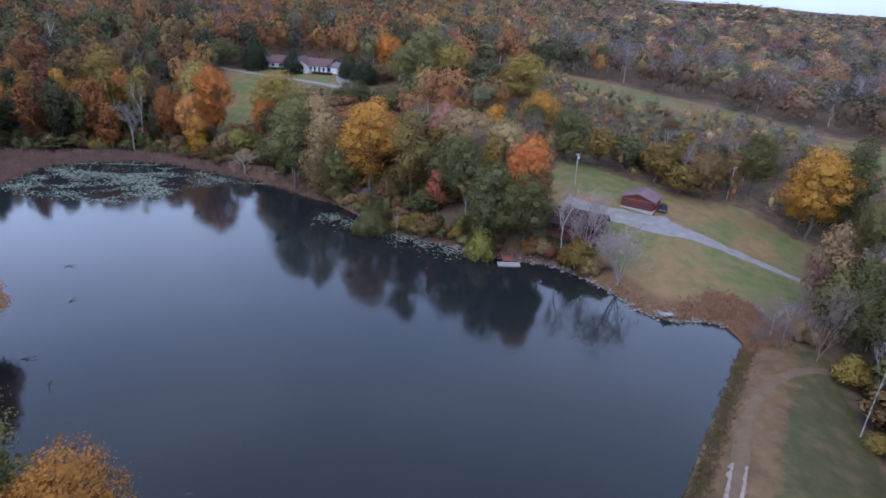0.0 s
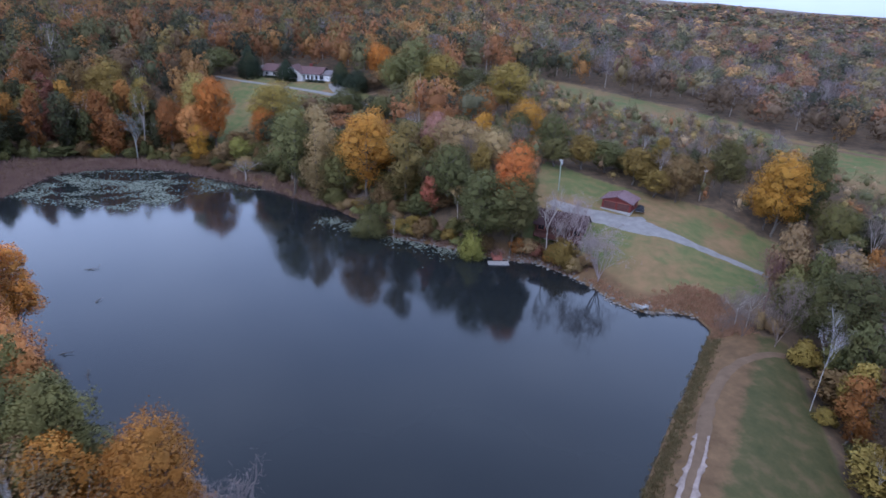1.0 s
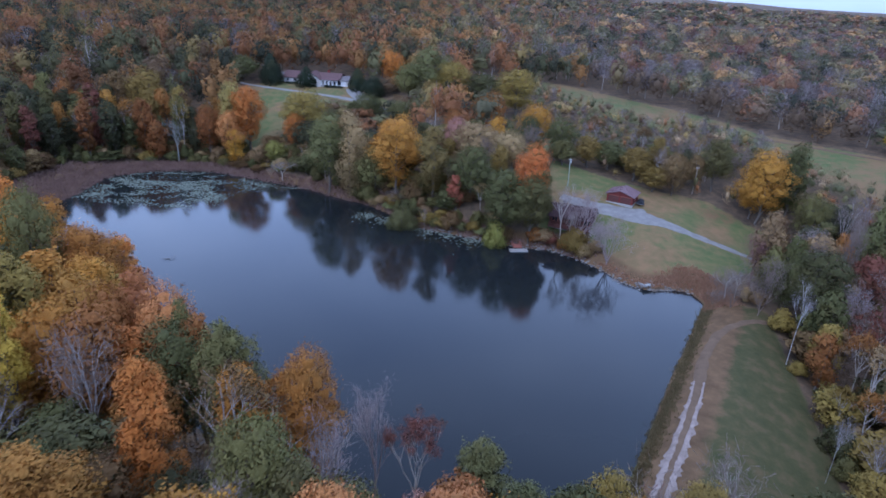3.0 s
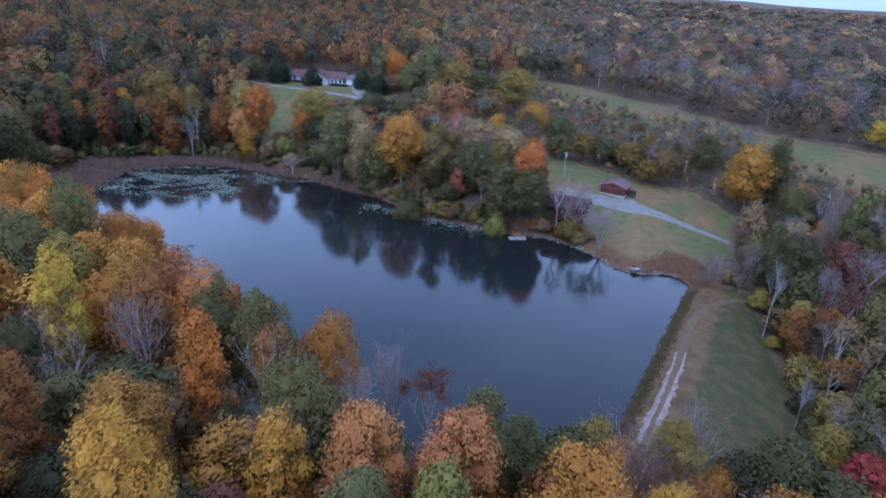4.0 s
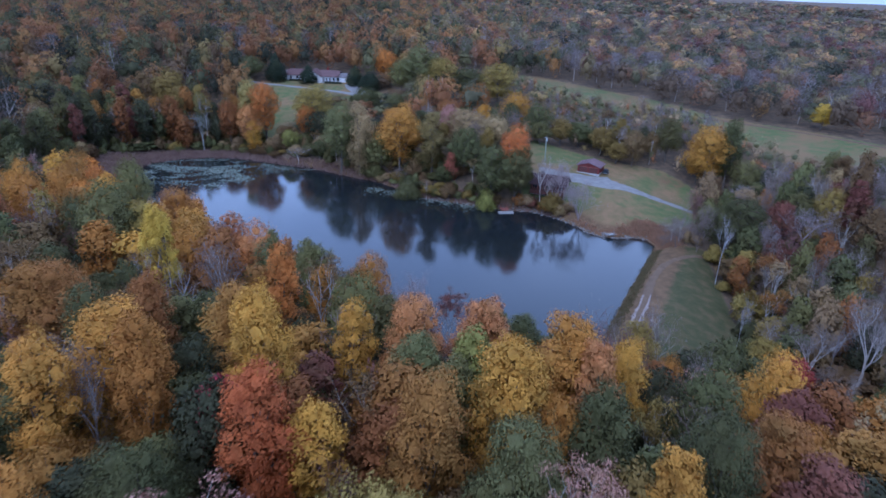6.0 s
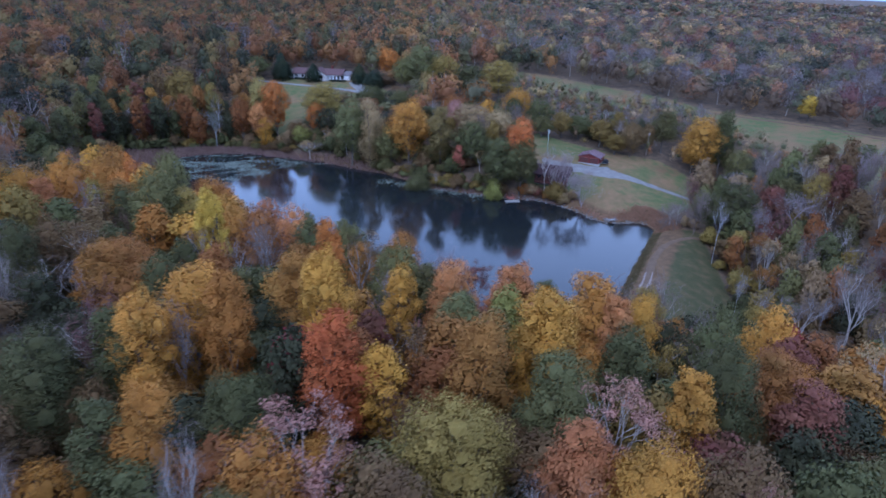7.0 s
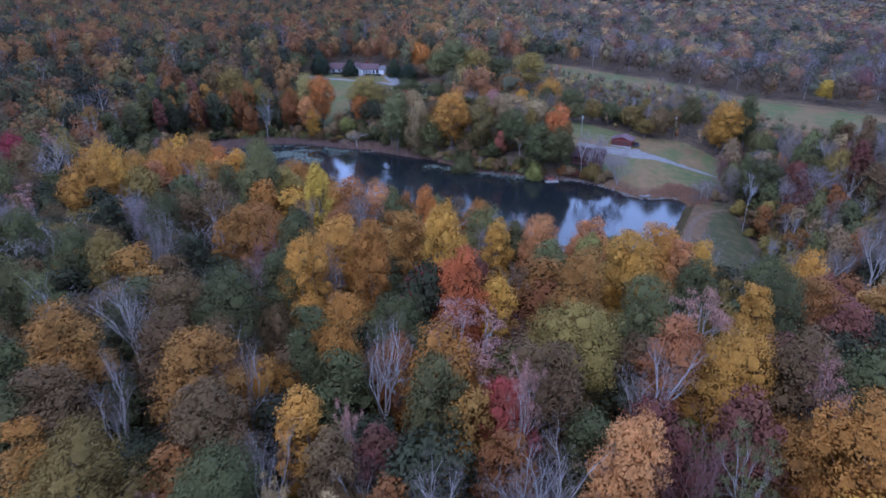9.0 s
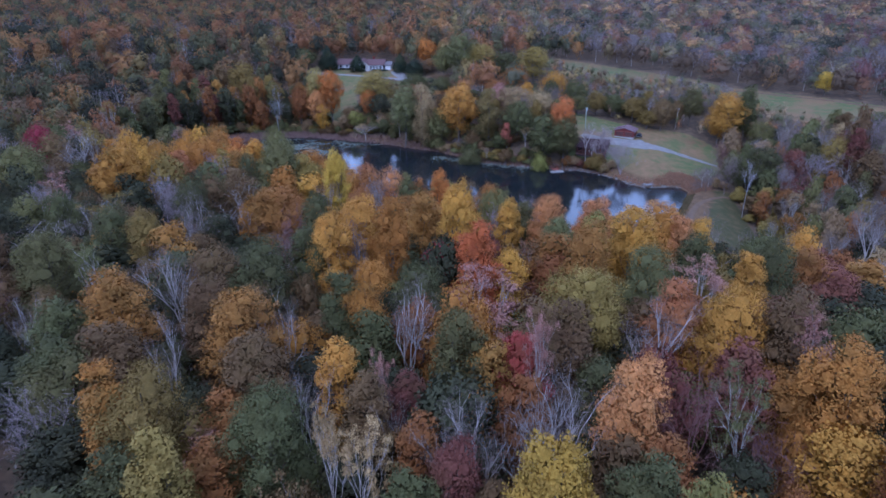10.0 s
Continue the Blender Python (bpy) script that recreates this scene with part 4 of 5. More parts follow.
def fill(box, step, zone, bare, grade, group, place, keep, heights, shrubs=0.0, apart=1.0):
    """Plants trees between those already there."""
    rng = random.Random(len(group) * 7 + int(step * 10))
    x0, x1, y0, y1 = box
    spots = []
    for i in range(int((x1 - x0) / step)):
        for j in range(int((y1 - y0) / step)):
            spots.append((x0 + (i + 0.5 * (j % 2) + rng.uniform(-0.35, 0.35)) * step, y0 + (j + rng.uniform(-0.35, 0.35)) * step))
    xs, ys = np.array(spots).T
    ok = keep(xs, ys)
    for x, y, k in zip(xs, ys, ok):
        dice, colour, u, w = rng.random(), rng.choice(MIXES[zone].split()), rng.random(), rng.random()
        if not k or any((x - a) ** 2 + (y - b) ** 2 < (apart * (0.62 * r + 2.0)) ** 2 for a, b, r in PLANTED):
            continue
        h = heights[0] + (heights[1] - heights[0]) * u
        if zone == "south":  # the canopy climbs away from the water
            o = float(lake_distance(x, y))
            h = (26 + 7.5 * (1 - math.exp(-o / 20)) - float(land(x, y))) * ((0.64 if o > 14 else 0.70) + 0.28 * u) * (0.82 + 0.18 * min(1.0, o / 14))
            if x > -4 and y > 6:
                h = min(h, 13.5)
            if o < 18 and rng.random() < 0.5:
                colour = rng.choice(["amber", "amber", "rust_gold", "gold", "orange"])
            elif x < -46 - 0.25 * y and rng.random() < 0.8:
                colour = rng.choice(["green", "dark_green", "dark_green", "dark_green", "brown", "brown"])
            if -58 < x < -14 and -14 < y < 44 and rng.random() < 0.85:
                colour = rng.choice(["rust_gold", "rust", "green", "dark_green", "olive", "brown", "dark_green", "green"])
        if rng.random() < shrubs:
            tree("shrub", colour, float(x), float(y), 2.4 + 3.6 * u, 1.9 + 1.9 * w, grade, group, place)
        elif dice < bare:
            tree("bare", rng.choice(["grey", "grey", "brown", "maroon", "pink"] if zone == "south" else ["grey", "grey", "brown", "pink", "maroon", "brown"]), float(x), float(y), h * 0.95, 2.6 + 1.4 * w, grade, group, place)
        elif dice < bare + 0.10:
            tree("sparse", "brown" if -58 < x < -14 and -14 < y < 44 else rng.choice(["pink" if zone == "south" else "tan", "tan", "brown", "brown", "olive_gold"]), float(x), float(y), h, 2.8 + w, grade, group, place)
        else:
            tree("tall" if dice > 0.85 else "round", colour, float(x), float(y), h, (3.6 if zone == "south" else 2.7) + 1.9 * w, grade, group, place)


# ---------------------------------------------------------------- garage
def window(parent, x0, x1, y, z0, z1, panes=2, trim=WHITE_TRIM):
    """A framed window on a wall that faces minus y."""
    f = part("window", block(x0 - 0.1, x1 + 0.1, y - 0.08, y + 0.02, z0 - 0.1, z1 + 0.1, 0.02), trim, parent)
    w = (x1 - x0) / panes
    for k in range(panes):
        part("pane", block(x0 + k * w + 0.04, x0 + (k + 1) * w - 0.04, y - 0.10, y - 0.05, z0, z1), GLASS, f)
    return f


def garage():
    z = float(land(49.5, 149))
    g = thing("garage", pose(48.7, 147.5, z, 0, 0, -32), "red two-door garage with a mauve metal roof beside the gravel drive", "garage")
    w, d, e, p = 7.4, 6.4, 2.45, 3.6
    part("slab", block(-w / 2 - 0.1, w / 2 + 0.1, -0.3, d + 0.1, -0.9, 0.14, 0.03), CONCRETE, g, "pale concrete slab")
    body = prism([(-w / 2, 0.14), (w / 2, 0.14), (w / 2, e), (0, p), (-w / 2, e)], 0.0, d)
    part("wall", turned(body, 90), RED_WALL, g)
    for v in (-1, 1):
        x = v * w * 0.235
        dr = part("garage_door", block(x - 1.45, x + 1.45, -0.07, 0.02, 0.16, 2.05, 0.02), RED_DOOR, g, "dull red overhead garage door")
        for k in range(4):
            part("panel", block(x - 1.38, x + 1.38, -0.11, -0.06, 0.22 + 0.46 * k, 0.62 + 0.46 * k, 0.015), RED_DOOR, dr)
        part("door_trim", block(x - 1.6, x + 1.6, -0.06, 0.0, 2.05, 2.18), RED_WOOD, g)
    rf = roof(0.0, d, -w / 2, w / 2, e, p, 0.16, 0.5)
    part("roof", turned(rf, 90), MAUVE_ROOF, g)
    for k in range(11):
        for side in (-1, 1):
            b = block(0, 0.05, -0.02, (w / 2 + 0.5) / math.cos(math.atan((p - e) / (w / 2))), 0.0, 0.06)
            bmesh.ops.transform(b, verts=b.verts[:], matrix=pose(0, -0.42 + k * (d + 0.8) / 10, p + 0.17, 0, 0, 0) @ pose(0, 0, 0, 0, 0, -90 * side) @ pose(0, 0, 0, -math.degrees(math.atan((p - e) / (w / 2)))))
            part("roof_seam", b, MAUVE_ROOF, g)
    win = part("side_window", block(w / 2 - 0.02, w / 2 + 0.06, 2.6, 3.7, 1.2, 2.1, 0.02), WHITE_TRIM, g)
    part("pane", block(w / 2 + 0.04, w / 2 + 0.08, 2.7, 3.6, 1.28, 2.02), GLASS, win)
    return g


garage()


def covered_trailer():
    x, y = 54.9, 147.6
    t = thing("utility_trailer", pose(x, y, float(land(x, y)) + 0.12, 0, 0, 66), "small trailer under a dark rounded tarpaulin beside the garage", "trailer")
    bed = part("bed", block(-1.5, 1.5, -0.9, 0.9, 0.45, 0.6, 0.02), STEEL, t)
    arch = [(-0.95, 0.6)] + [(0.95 * math.cos(a), 0.6 + 0.85 * math.sin(a)) for a in np.linspace(math.pi, 0, 9)]
    part("tarpaulin", prism([(float(a), float(b)) for a, b in arch[1:]], -1.5, 1.5), TARP, t, "dark tarpaulin over hoops")
    part("edge_strip", prism([(-1.0, 0.55), (-1.0, 0.68), (1.0, 0.68), (1.0, 0.55)], 1.5, 1.56), WHITE_TRIM, t)
    part("drawbar", block(1.5, 2.7, -0.06, 0.06, 0.45, 0.55), STEEL, t)
    for s in (-1, 1):
        tube = Tubes(12)
        tube.add([(0, s * 0.92, 0.33), (0, s * 1.1, 0.33)], [0.33, 0.33])
        wh = child("wheel", tube.mesh("wheel", TARP), t)
        hub = Tubes(10)
        hub.add([(0, s * 1.09, 0.33), (0, s * 1.12, 0.33), (0, s * 1.125, 0.33)], [0.18, 0.18, 0.01])
        child("hub", hub.mesh("hub", STEEL), wh)
    leg = part("prop_stand", block(2.5, 2.6, -0.05, 0.05, 0, 0.5), STEEL, t)


covered_trailer()


# ---------------------------------------------------------------- cabin above the dock
def cabin():
    z = float(land(33.0, 139.5)) + 0.1
    c = thing("log_cabin", pose(32.6, 137.0, z, 0, 0, -24), "reddish log cabin with a dark shingled roof behind bare trees", "cabin")
    w, d, e, p = 11.0, 7.0, 2.7, 4.9
    part("foundation", block(-w / 2, w / 2, 0, d, -2.4, 0.1), STONE, c, "dark stone foundation")
    body = prism([(0, 0.1), (d, 0.1), (d, e), (d / 2, p - 0.2), (0, e)], -w / 2, w / 2)
    part("wall", body, LOG_WALL, c)
    for k in range(9):
        t = Tubes(6)
        t.add([(-w / 2 - 0.25, -0.02, 0.3 + k * 0.3), (w / 2 + 0.25, -0.02, 0.3 + k * 0.3)], [0.14, 0.14])
        child("log", t.mesh("log", LOG_WALL), c)
        t = Tubes(6)
        t.add([(w / 2 + 0.02, -0.25, 0.45 + k * 0.3), (w / 2 + 0.02, d + 0.25, 0.45 + k * 0.3)], [0.14, 0.14])
        child("log", t.mesh("log", LOG_WALL), c)
    part("roof", roof(-w / 2, w / 2, 0, d, e, p, 0.2, 0.8), DARK_ROOF, c)
    for x in (-4.2, 0.2, 4.4):
        window(c, x - 0.8, x + 0.8, -0.12, 1.0, 2.2, 2, RED_WOOD)
    deck = part("deck", block(-w / 2, w / 2, -2.6, 0, -0.1, 0.08, 0.02), LOG_WALL, c, "dark reddish timber deck")
    for k in range(7):
        part("post", block(-w / 2 + 0.1 + k * 1.78, -w / 2 + 0.22 + k * 1.78, -2.55, -2.43, -2.6, 1.05), LOG_WALL, deck)
    part("handrail", block(-w / 2, w / 2, -2.58, -2.4, 0.95, 1.05), LOG_WALL, deck)
    part("chimney", block(-3.4, -2.4, d * 0.62, d * 0.62 + 0.9, e, p + 0.9, 0.04), STONE, c, "stone chimney")


cabin()


# ---------------------------------------------------------------- dock
def dock():
    d = thing("dock", pose(18.2, 130.8, 0, 0, 0, 4), "red-stained boat dock with a pale floating end on the lake", "dock")
    gang = part("gangway", block(-1.0, 1.0, 0.9, 6.5, 0.42, 0.54, 0.02), RED_WOOD, d, "red-stained gangway")
    for k in range(22):
        part("plank", block(-1.05, 1.05, 0.92 + k * 0.25, 1.14 + k * 0.25, 0.545, 0.585, 0.01), RED_WOOD, gang)
    for s in (-1.07, 1.07):
        part("side_beam", block(s - 0.06, s + 0.06, 0.9, 6.5, 0.35, 0.62), RED_WOOD, d)
        for y in (1.2, 3.6, 6.0):
            part("post", block(s - 0.07, s + 0.07, y, y + 0.14, -1.6, 1.25), RED_WOOD, d)
    fl = part("float", block(-2.4, 2.4, -1.0, 0.9, -0.25, 0.24, 0.05), GREY_WOOD, d, "pale weathered floating platform")
    for k in range(24):
        part("plank", block(-2.38 + k * 0.2, -2.21 + k * 0.2, -1.02, 0.92, 0.245, 0.285, 0.01), GREY_WOOD, fl)
    for side in (-1.0, 1.0):
        part("handrail", block(side - 0.05, side + 0.05, 0.9, 6.5, 1.12, 1.22, 0.01), RED_WOOD, d)
    part("bench", block(1.0, 1.4, 2.8, 5.0, 0.95, 1.02, 0.02), RED_WOOD, d)
    for y in (3.0, 4.8):
        part("bench_leg", block(1.1, 1.3, y - 0.06, y + 0.06, 0.3, 0.95), RED_WOOD, d)
    part("landing", block(-1.4, 2.2, 6.5, 8.6, 0.45, 0.7, 0.03), RED_WOOD, d, "red-stained landing at the bank")


dock()


# ---------------------------------------------------------------- house on the rise
def house():
    ox, oy = -58.2, 284.0
    z = float(land(ox, oy)) + 0.35
    h = thing("house", pose(ox, oy, z, 0, 0, -11), "long white ranch house with a maroon roof on a lawn", "house")
    L, D, e, p = 31.0, 10.0, 2.7, 4.9
    a, b = -L / 2, L / 2
    part("foundation", block(a, b - 4, 0, D, -2.0, 0.12), CONCRETE, h)
    part("wall", prism([(0, 0.12), (D, 0.12), (D, e), (D / 2, p - 0.2), (0, e)], a, b - 4.2), WHITE_WALL, h)
    part("roof", roof(a, b - 4.2, 0, D, e, p, 0.22, 0.7), MAROON_ROOF, h)
    # front gable
    gx, gw = -1.2, 9.0
    body = prism([(-gw / 2, -1.5), (gw / 2, -1.5), (gw / 2, e), (0, 5.5), (-gw / 2, e)], -2.6, D / 2)
    wing = part("front_wing", turned(body, 90, gx), WHITE_WALL, h, "white front gable wing")
    part("wing_roof", turned(roof(-2.6, D / 2, -gw / 2, gw / 2, e, 5.7, 0.22, 0.6), 90, gx), MAROON_ROOF, wing)
    window(h, gx - 2.2, gx + 2.6, -2.62, 0.6, 2.2, 4)
    window(h, a + 1.2, a + 2.6, -0.02, 0.9, 2.1)
    window(h, a + 4.6, a + 6.0, -0.02, 0.9, 2.1)
    # porch
    porch = part("porch_floor", block(gx + gw / 2, b - 4.4, -2.2, 0, -1.2, 0.16), CONCRETE, h)
    part("porch_roof", prism([(-2.7, 2.55), (0.3, 3.05), (0.3, 3.25), (-2.7, 2.75)], gx + gw / 2 - 0.3, b - 4.0), MAROON_ROOF, h)
    x0, x1 = gx + gw / 2, b - 4.4
    n = 4
    for k in range(n + 1):
        x = x0 + 0.2 + (x1 - x0 - 0.4) * k / n
        part("porch_column", block(x - 0.28, x + 0.28, -2.2, -1.75, 0.16, 2.6, 0.03), WHITE_TRIM, h)
    part("porch_beam", block(x0, x1, -2.22, -1.8, 2.2, 2.62), WHITE_TRIM, h)
    part("door", block(x0 + 3.0, x0 + 4.1, -0.08, 0.02, 0.16, 2.2, 0.02), DARK_DOOR, h)
    for x in (x0 + 0.9, x0 + 5.6, x0 + 7.6):
        window(h, x, x + 1.5, -0.02, 0.5, 2.2)
    # lower garage wing with a grey roof
    gw2 = part("garage_wing", prism([(0.4, -1.2), (D - 1, -1.2), (D - 1, 2.4), (D / 2, 3.7), (0.4, 2.4)], b - 4.2, b), WHITE_WALL, h)
    part("garage_roof", roof(b - 4.2, b, 0.4, D - 1, 2.4, 3.9, 0.2, 0.4), GREY_ROOF, h)
    part("garage_door", block(b - 3.7, b - 0.5, 0.30, 0.42, -0.2, 1.9, 0.02), WHITE_TRIM, h)
    part("west_roof", roof(a - 3.5, a, 1.5, D - 1.5, 2.3, 3.9, 0.2, 0.4), GREY_ROOF, h, "grey roof of the west lean-to")
    part("west_wing", prism([(1.5, -1.2), (D - 1.5, -1.2), (D - 1.5, 2.3), (D / 2, 3.7), (1.5, 2.3)], a - 3.5, a), WHITE_WALL, h)
    part("chimney", block(4.0, 5.2, D / 2 + 0.6, D / 2 + 1.5, 3.8, 6.2, 0.04), RED_WALL, h, "red brick chimney")


house()


def hedge(x, y, turn, length):
    """A clipped dark hedge in front of the house wall."""
    rng = np.random.default_rng(int(x * 10) % 97)
    n = int(length * 190)
    c = np.column_stack([rng.uniform(-length / 2, length / 2, n), rng.uniform(-0.6, 0.6, n), rng.uniform(-0.3, 1.0, n)])
    v, f = leaf_sprays(rng, c, unit(rng.normal(size=(n, 3)) + (0, -0.4, 0.7)), 0.16)
    root = thing("hedge", pose(x, y, float(land(x, y)), 0, 0, turn), "low clipped dark green hedge along the house front", "hedge", "hedges of the house")
    child("foliage", mesh_of("foliage", v, f, LEAVES["cedar"]), root)
    for k in np.arange(-length / 2 + 0.3, length / 2, 0.8):
        t = Tubes(5)
        t.add([(k, 0, -0.4), (k + 0.1, 0, 0.7)], [0.05, 0.02])
        child("stem", t.mesh("stem", BARK), root)


hedge(-49.3, 279.6, -11, 9.0)
hedge(-60.3, 280.9, -11, 6.0)
hedge(-69.5, 285.4, -11, 6.0)


# ---------------------------------------------------------------- poles
def pole(x, y, height, lean_x, lean_y, mat, label, arm):
    z = float(land(x, y))
    p = thing("utility_pole", pose(x, y, z, lean_x, lean_y, 0), label, "utility pole", "utility poles")
    t = Tubes(10)
    t.add([(0, 0, -0.6), (0, 0, height * 0.5), (0, 0, height), (0, 0, height + 0.02)], [0.17, 0.15, 0.115, 0.01])
    child("shaft", t.mesh("shaft", mat), p)
    if arm:
        c = Tubes(10)
        c.add([(0.28, 0, height - 1.5), (0.28, 0, height - 0.75), (0.28, 0, height - 0.73)], [0.2, 0.2, 0.02])
        child("transformer", c.mesh("transformer", STEEL), p, "grey transformer can")
    part("crossarm", block(-0.5, 0.5, -0.05, 0.05, height - 0.5, height - 0.38), GREY_WOOD, p)
    for s in (-0.42, 0.42):
        k = Tubes(6)
        k.add([(s, 0, height - 0.38), (s, 0, height - 0.2), (s, 0, height - 0.19)], [0.04, 0.05, 0.005])
        child("insulator", k.mesh("insulator", WHITE_TRIM), p)


pole(35.8, 157.3, 8.5, 0, -1.5, POLE_GREEN, "pale greenish utility pole on the grass", True)
pole(74.2, 158.2, 8.6, 0, 1.5, POLE_TAN, "leaning bleached wooden utility pole at the field edge", False)


# ---------------------------------------------------------------- spillway board, stump and sticks
def spill_board():
    x, y = 45.2, 110.6
    s = thing("spillway_chute", pose(x, y, max(0.0, float(land(x, y))), -12, 0, 20), "small pale concrete spillway chute at the water's edge", "spillway")
    part("trough", block(-0.7, 0.7, -1.6, 1.4, -0.1, 0.16, 0.03), CONCRETE, s)
    for k in (-0.75, 0.75):
        part("side_wall", block(k - 0.08, k + 0.08, -1.6, 1.4, -0.2, 0.4, 0.02), CONCRETE, s)


spill_board()


def stump(x, y, r):
    s = thing("stump", pose(x, y, -0.3), "dark broken stump in the shallow water", "stump", "stumps in the water")
    t = Tubes(9)
    t.add([(0, 0, -0.7), (0.02, 0, 0.2), (0.05, 0.04, 0.75), (0.06, 0.04, 0.78)], [r * 1.3, r, r * 0.8, r * 0.1])
    child("trunk", t.mesh("trunk", BARK), s)
    for a in range(4):
        k = Tubes(5)
        k.add([(0, 0, 0.2), (r * 1.6 * math.cos(a * 1.6), r * 1.6 * math.sin(a * 1.6), 0.35 + 0.1 * a), (r * 2.6 * math.cos(a * 1.6 + 0.3), r * 2.6 * math.sin(a * 1.6 + 0.3), 0.5)], [r * 0.35, r * 0.2, 0.03])
        child("root", k.mesh("root", BARK), s)


stump(47.0, 108.4, 0.45)
stump(48.2, 108.7, 0.3)


def sunken_branch(x, y, turn, size):
    rng = np.random.default_rng(int(abs(x) * 7 + abs(y)))
    b = thing("sunken_branch", pose(x, y, 0.02, 0, 0, turn), "dark sunken branch breaking the lake surface", "branch", "sunken branches")
    t = Tubes(4)
    t.add([(-size, 0, -0.25), (0, 0.1, 0.12), (size, -0.1, 0.35)], [0.07, 0.06, 0.02])
    for _ in range(6):
        k = rng.uniform(-0.6, 0.9) * size
        t.add([(k, 0, 0.05), (k + rng.normal() * 0.5, rng.normal() * 0.7, rng.uniform(0.1, 0.7))], [0.035, 0.012])
    child("limb", t.mesh("limb", BARK), b)


for x, y, turn, size in ((-56.5, 85.5, 20, 1.6), (-49.5, 79.5, 120, 1.9), (-60, 104, 75, 1.2), (-68, 118, 10, 1.3)):
    sunken_branch(x, y, turn, size)


# ---------------------------------------------------------------- shore plants and stones
def lily_pads():
    rng = np.random.default_rng(5)
    zone = [(-112, 161), (-112, 184), (-101, 192), (-81, 195), (-60, 186), (-44, 179), (-58, 176), (-68, 172), (-68, 160), (-76, 152), (-94, 157)]
    x, y = rng.uniform(-114, -38, 40000), rng.uniform(148, 197, 40000)
    clump = np.sin(x / 2.9 + 2 * np.sin(y / 4.1)) * np.sin(y / 2.3 + 1.4 * np.sin(x / 5.3)) + 0.7 * np.sin(x / 9 + y / 6)
    keep = (outside(zone, x, y) < rng.uniform(-5, 2, len(x))) & (clump > rng.uniform(-1.0, 0.8, len(x)))
    dark = (((x + 92) / 13) ** 2 + ((y - 186) / 4.5) ** 2 < 1) | (((x + 70) / 5) ** 2 + ((y - 176) / 6) ** 2 < 1)
    keep &= ~(dark & (rng.random(len(x)) < 0.93))
    # a thin belt along the north shore
    u = rng.random(5200)
    bx, by = -26 + u * 36, 157 - u * 21
    off = rng.exponential(1.7, len(u))
    belt = (rng.random(len(u)) < 0.05 + 0.30 * np.sin(u * 19) ** 2)
    bx, by = (bx - off * 0.45 + rng.normal(size=len(u)) * 1.1)[belt], (by - off * 0.85 + rng.normal(size=len(u)) * 1.1)[belt]
    x, y = np.concatenate([x[keep], bx]), np.concatenate([y[keep], by])
    keep = lake_distance(x, y) < -0.3
    x, y = x[keep], y[keep]
    n = len(x)
    r = rng.uniform(0.12, 0.34, n)
    a = np.arange(6) * np.pi / 3
    tilt = rng.normal(size=(n, 2)) * 0.10
    dx, dy = r[:, None] * np.cos(a + rng.random((n, 1)) * 6), r[:, None] * np.sin(a + rng.random((n, 1)) * 6)
    z = 0.035 + np.abs(dx * tilt[:, :1] + dy * tilt[:, 1:])
    v = np.stack([x[:, None] + dx, y[:, None] + dy, z], -1).reshape(-1, 3)
    tagged(new("lily_pads", mesh_of("lily_pads", v, np.arange(6 * n).reshape(n, 6), PADS)), "pale grey-green lily pads floating in drifts near the shore", "water lilies", kind="stuff")


lily_pads()


def blades(name, x, y, per, height, spread, mat, label, category, seed):
    """Tufts of thin upright blades at the places given."""
    rng = np.random.default_rng(seed)
    n = len(x)
    z = np.maximum(land(x, y), -0.2)
    tall = rng.uniform(0.6, 1.2, (n, 1)) * height
    a = rng.uniform(0, 6.28, (n, per))
    bx, by = x[:, None] + rng.normal(size=(n, per)) * spread, y[:, None] + rng.normal(size=(n, per)) * spread
    w = 0.05 + 0.05 * rng.random((n, per))
    hh = tall * rng.uniform(0.6, 1.15, (n, per))
    lean = rng.normal(size=(n, per, 2)) * 0.3
    zz = np.repeat(z[:, None], per, 1)
    v = np.stack([np.stack([bx + np.cos(a) * w, by + np.sin(a) * w, zz], -1), np.stack([bx - np.cos(a) * w, by - np.sin(a) * w, zz], -1),
                  np.stack([bx + lean[..., 0] * hh, by + lean[..., 1] * hh, zz + hh], -1)], 2).reshape(-1, 3)
    return tagged(new(name, mesh_of(name, v, np.arange(len(v)).reshape(-1, 3), mat)), label, category, kind="stuff")


rng = np.random.default_rng(11)
x, y = rng.uniform(-136, 40, 34000), rng.uniform(125, 208, 34000)
ld, rb = lake_distance(x, y), outside(REED_BED, x, y)
k = ((rb < 1) | ((ld > -0.5) & (ld < 3.5 + 1.5 * np.sin(x / 5))) ) & (ld > -1.2)
blades("reeds", x[k], y[k], 7, 1.25, 0.22, REED, "dry brown reeds in a belt along the lake shore", "reeds", 3)
x, y = rng.uniform(34, 72, 9000), rng.uniform(98, 122, 9000)
ld = lake_distance(x, y)
k = (ld > 0.3) & (ld < 1.6 + 6.5 * np.exp(-((x - 59) / 8) ** 2) + rng.normal(size=len(x)) * 0.8)
blades("sedge", x[k], y[k], 6, 0.8, 0.2, SEDGE, "russet sedge and tall dry grass at the water's edge", "grass", 4)
u = rng.random(2600)
x, y = 56.4 - 40 * u + rng.normal(size=2600) * 0.7 + 0.8, 102 - 65.3 * u + rng.normal(size=2600) * 0.5 - 0.4
blades("dam_grass", x, y, 5, 0.5, 0.16, plain("dam_grass", (0.095, 0.080, 0.036), (0.18, 0.135, 0.065), 0.5, 0.95), "rough grass along the dam's waterline", "grass", 6)


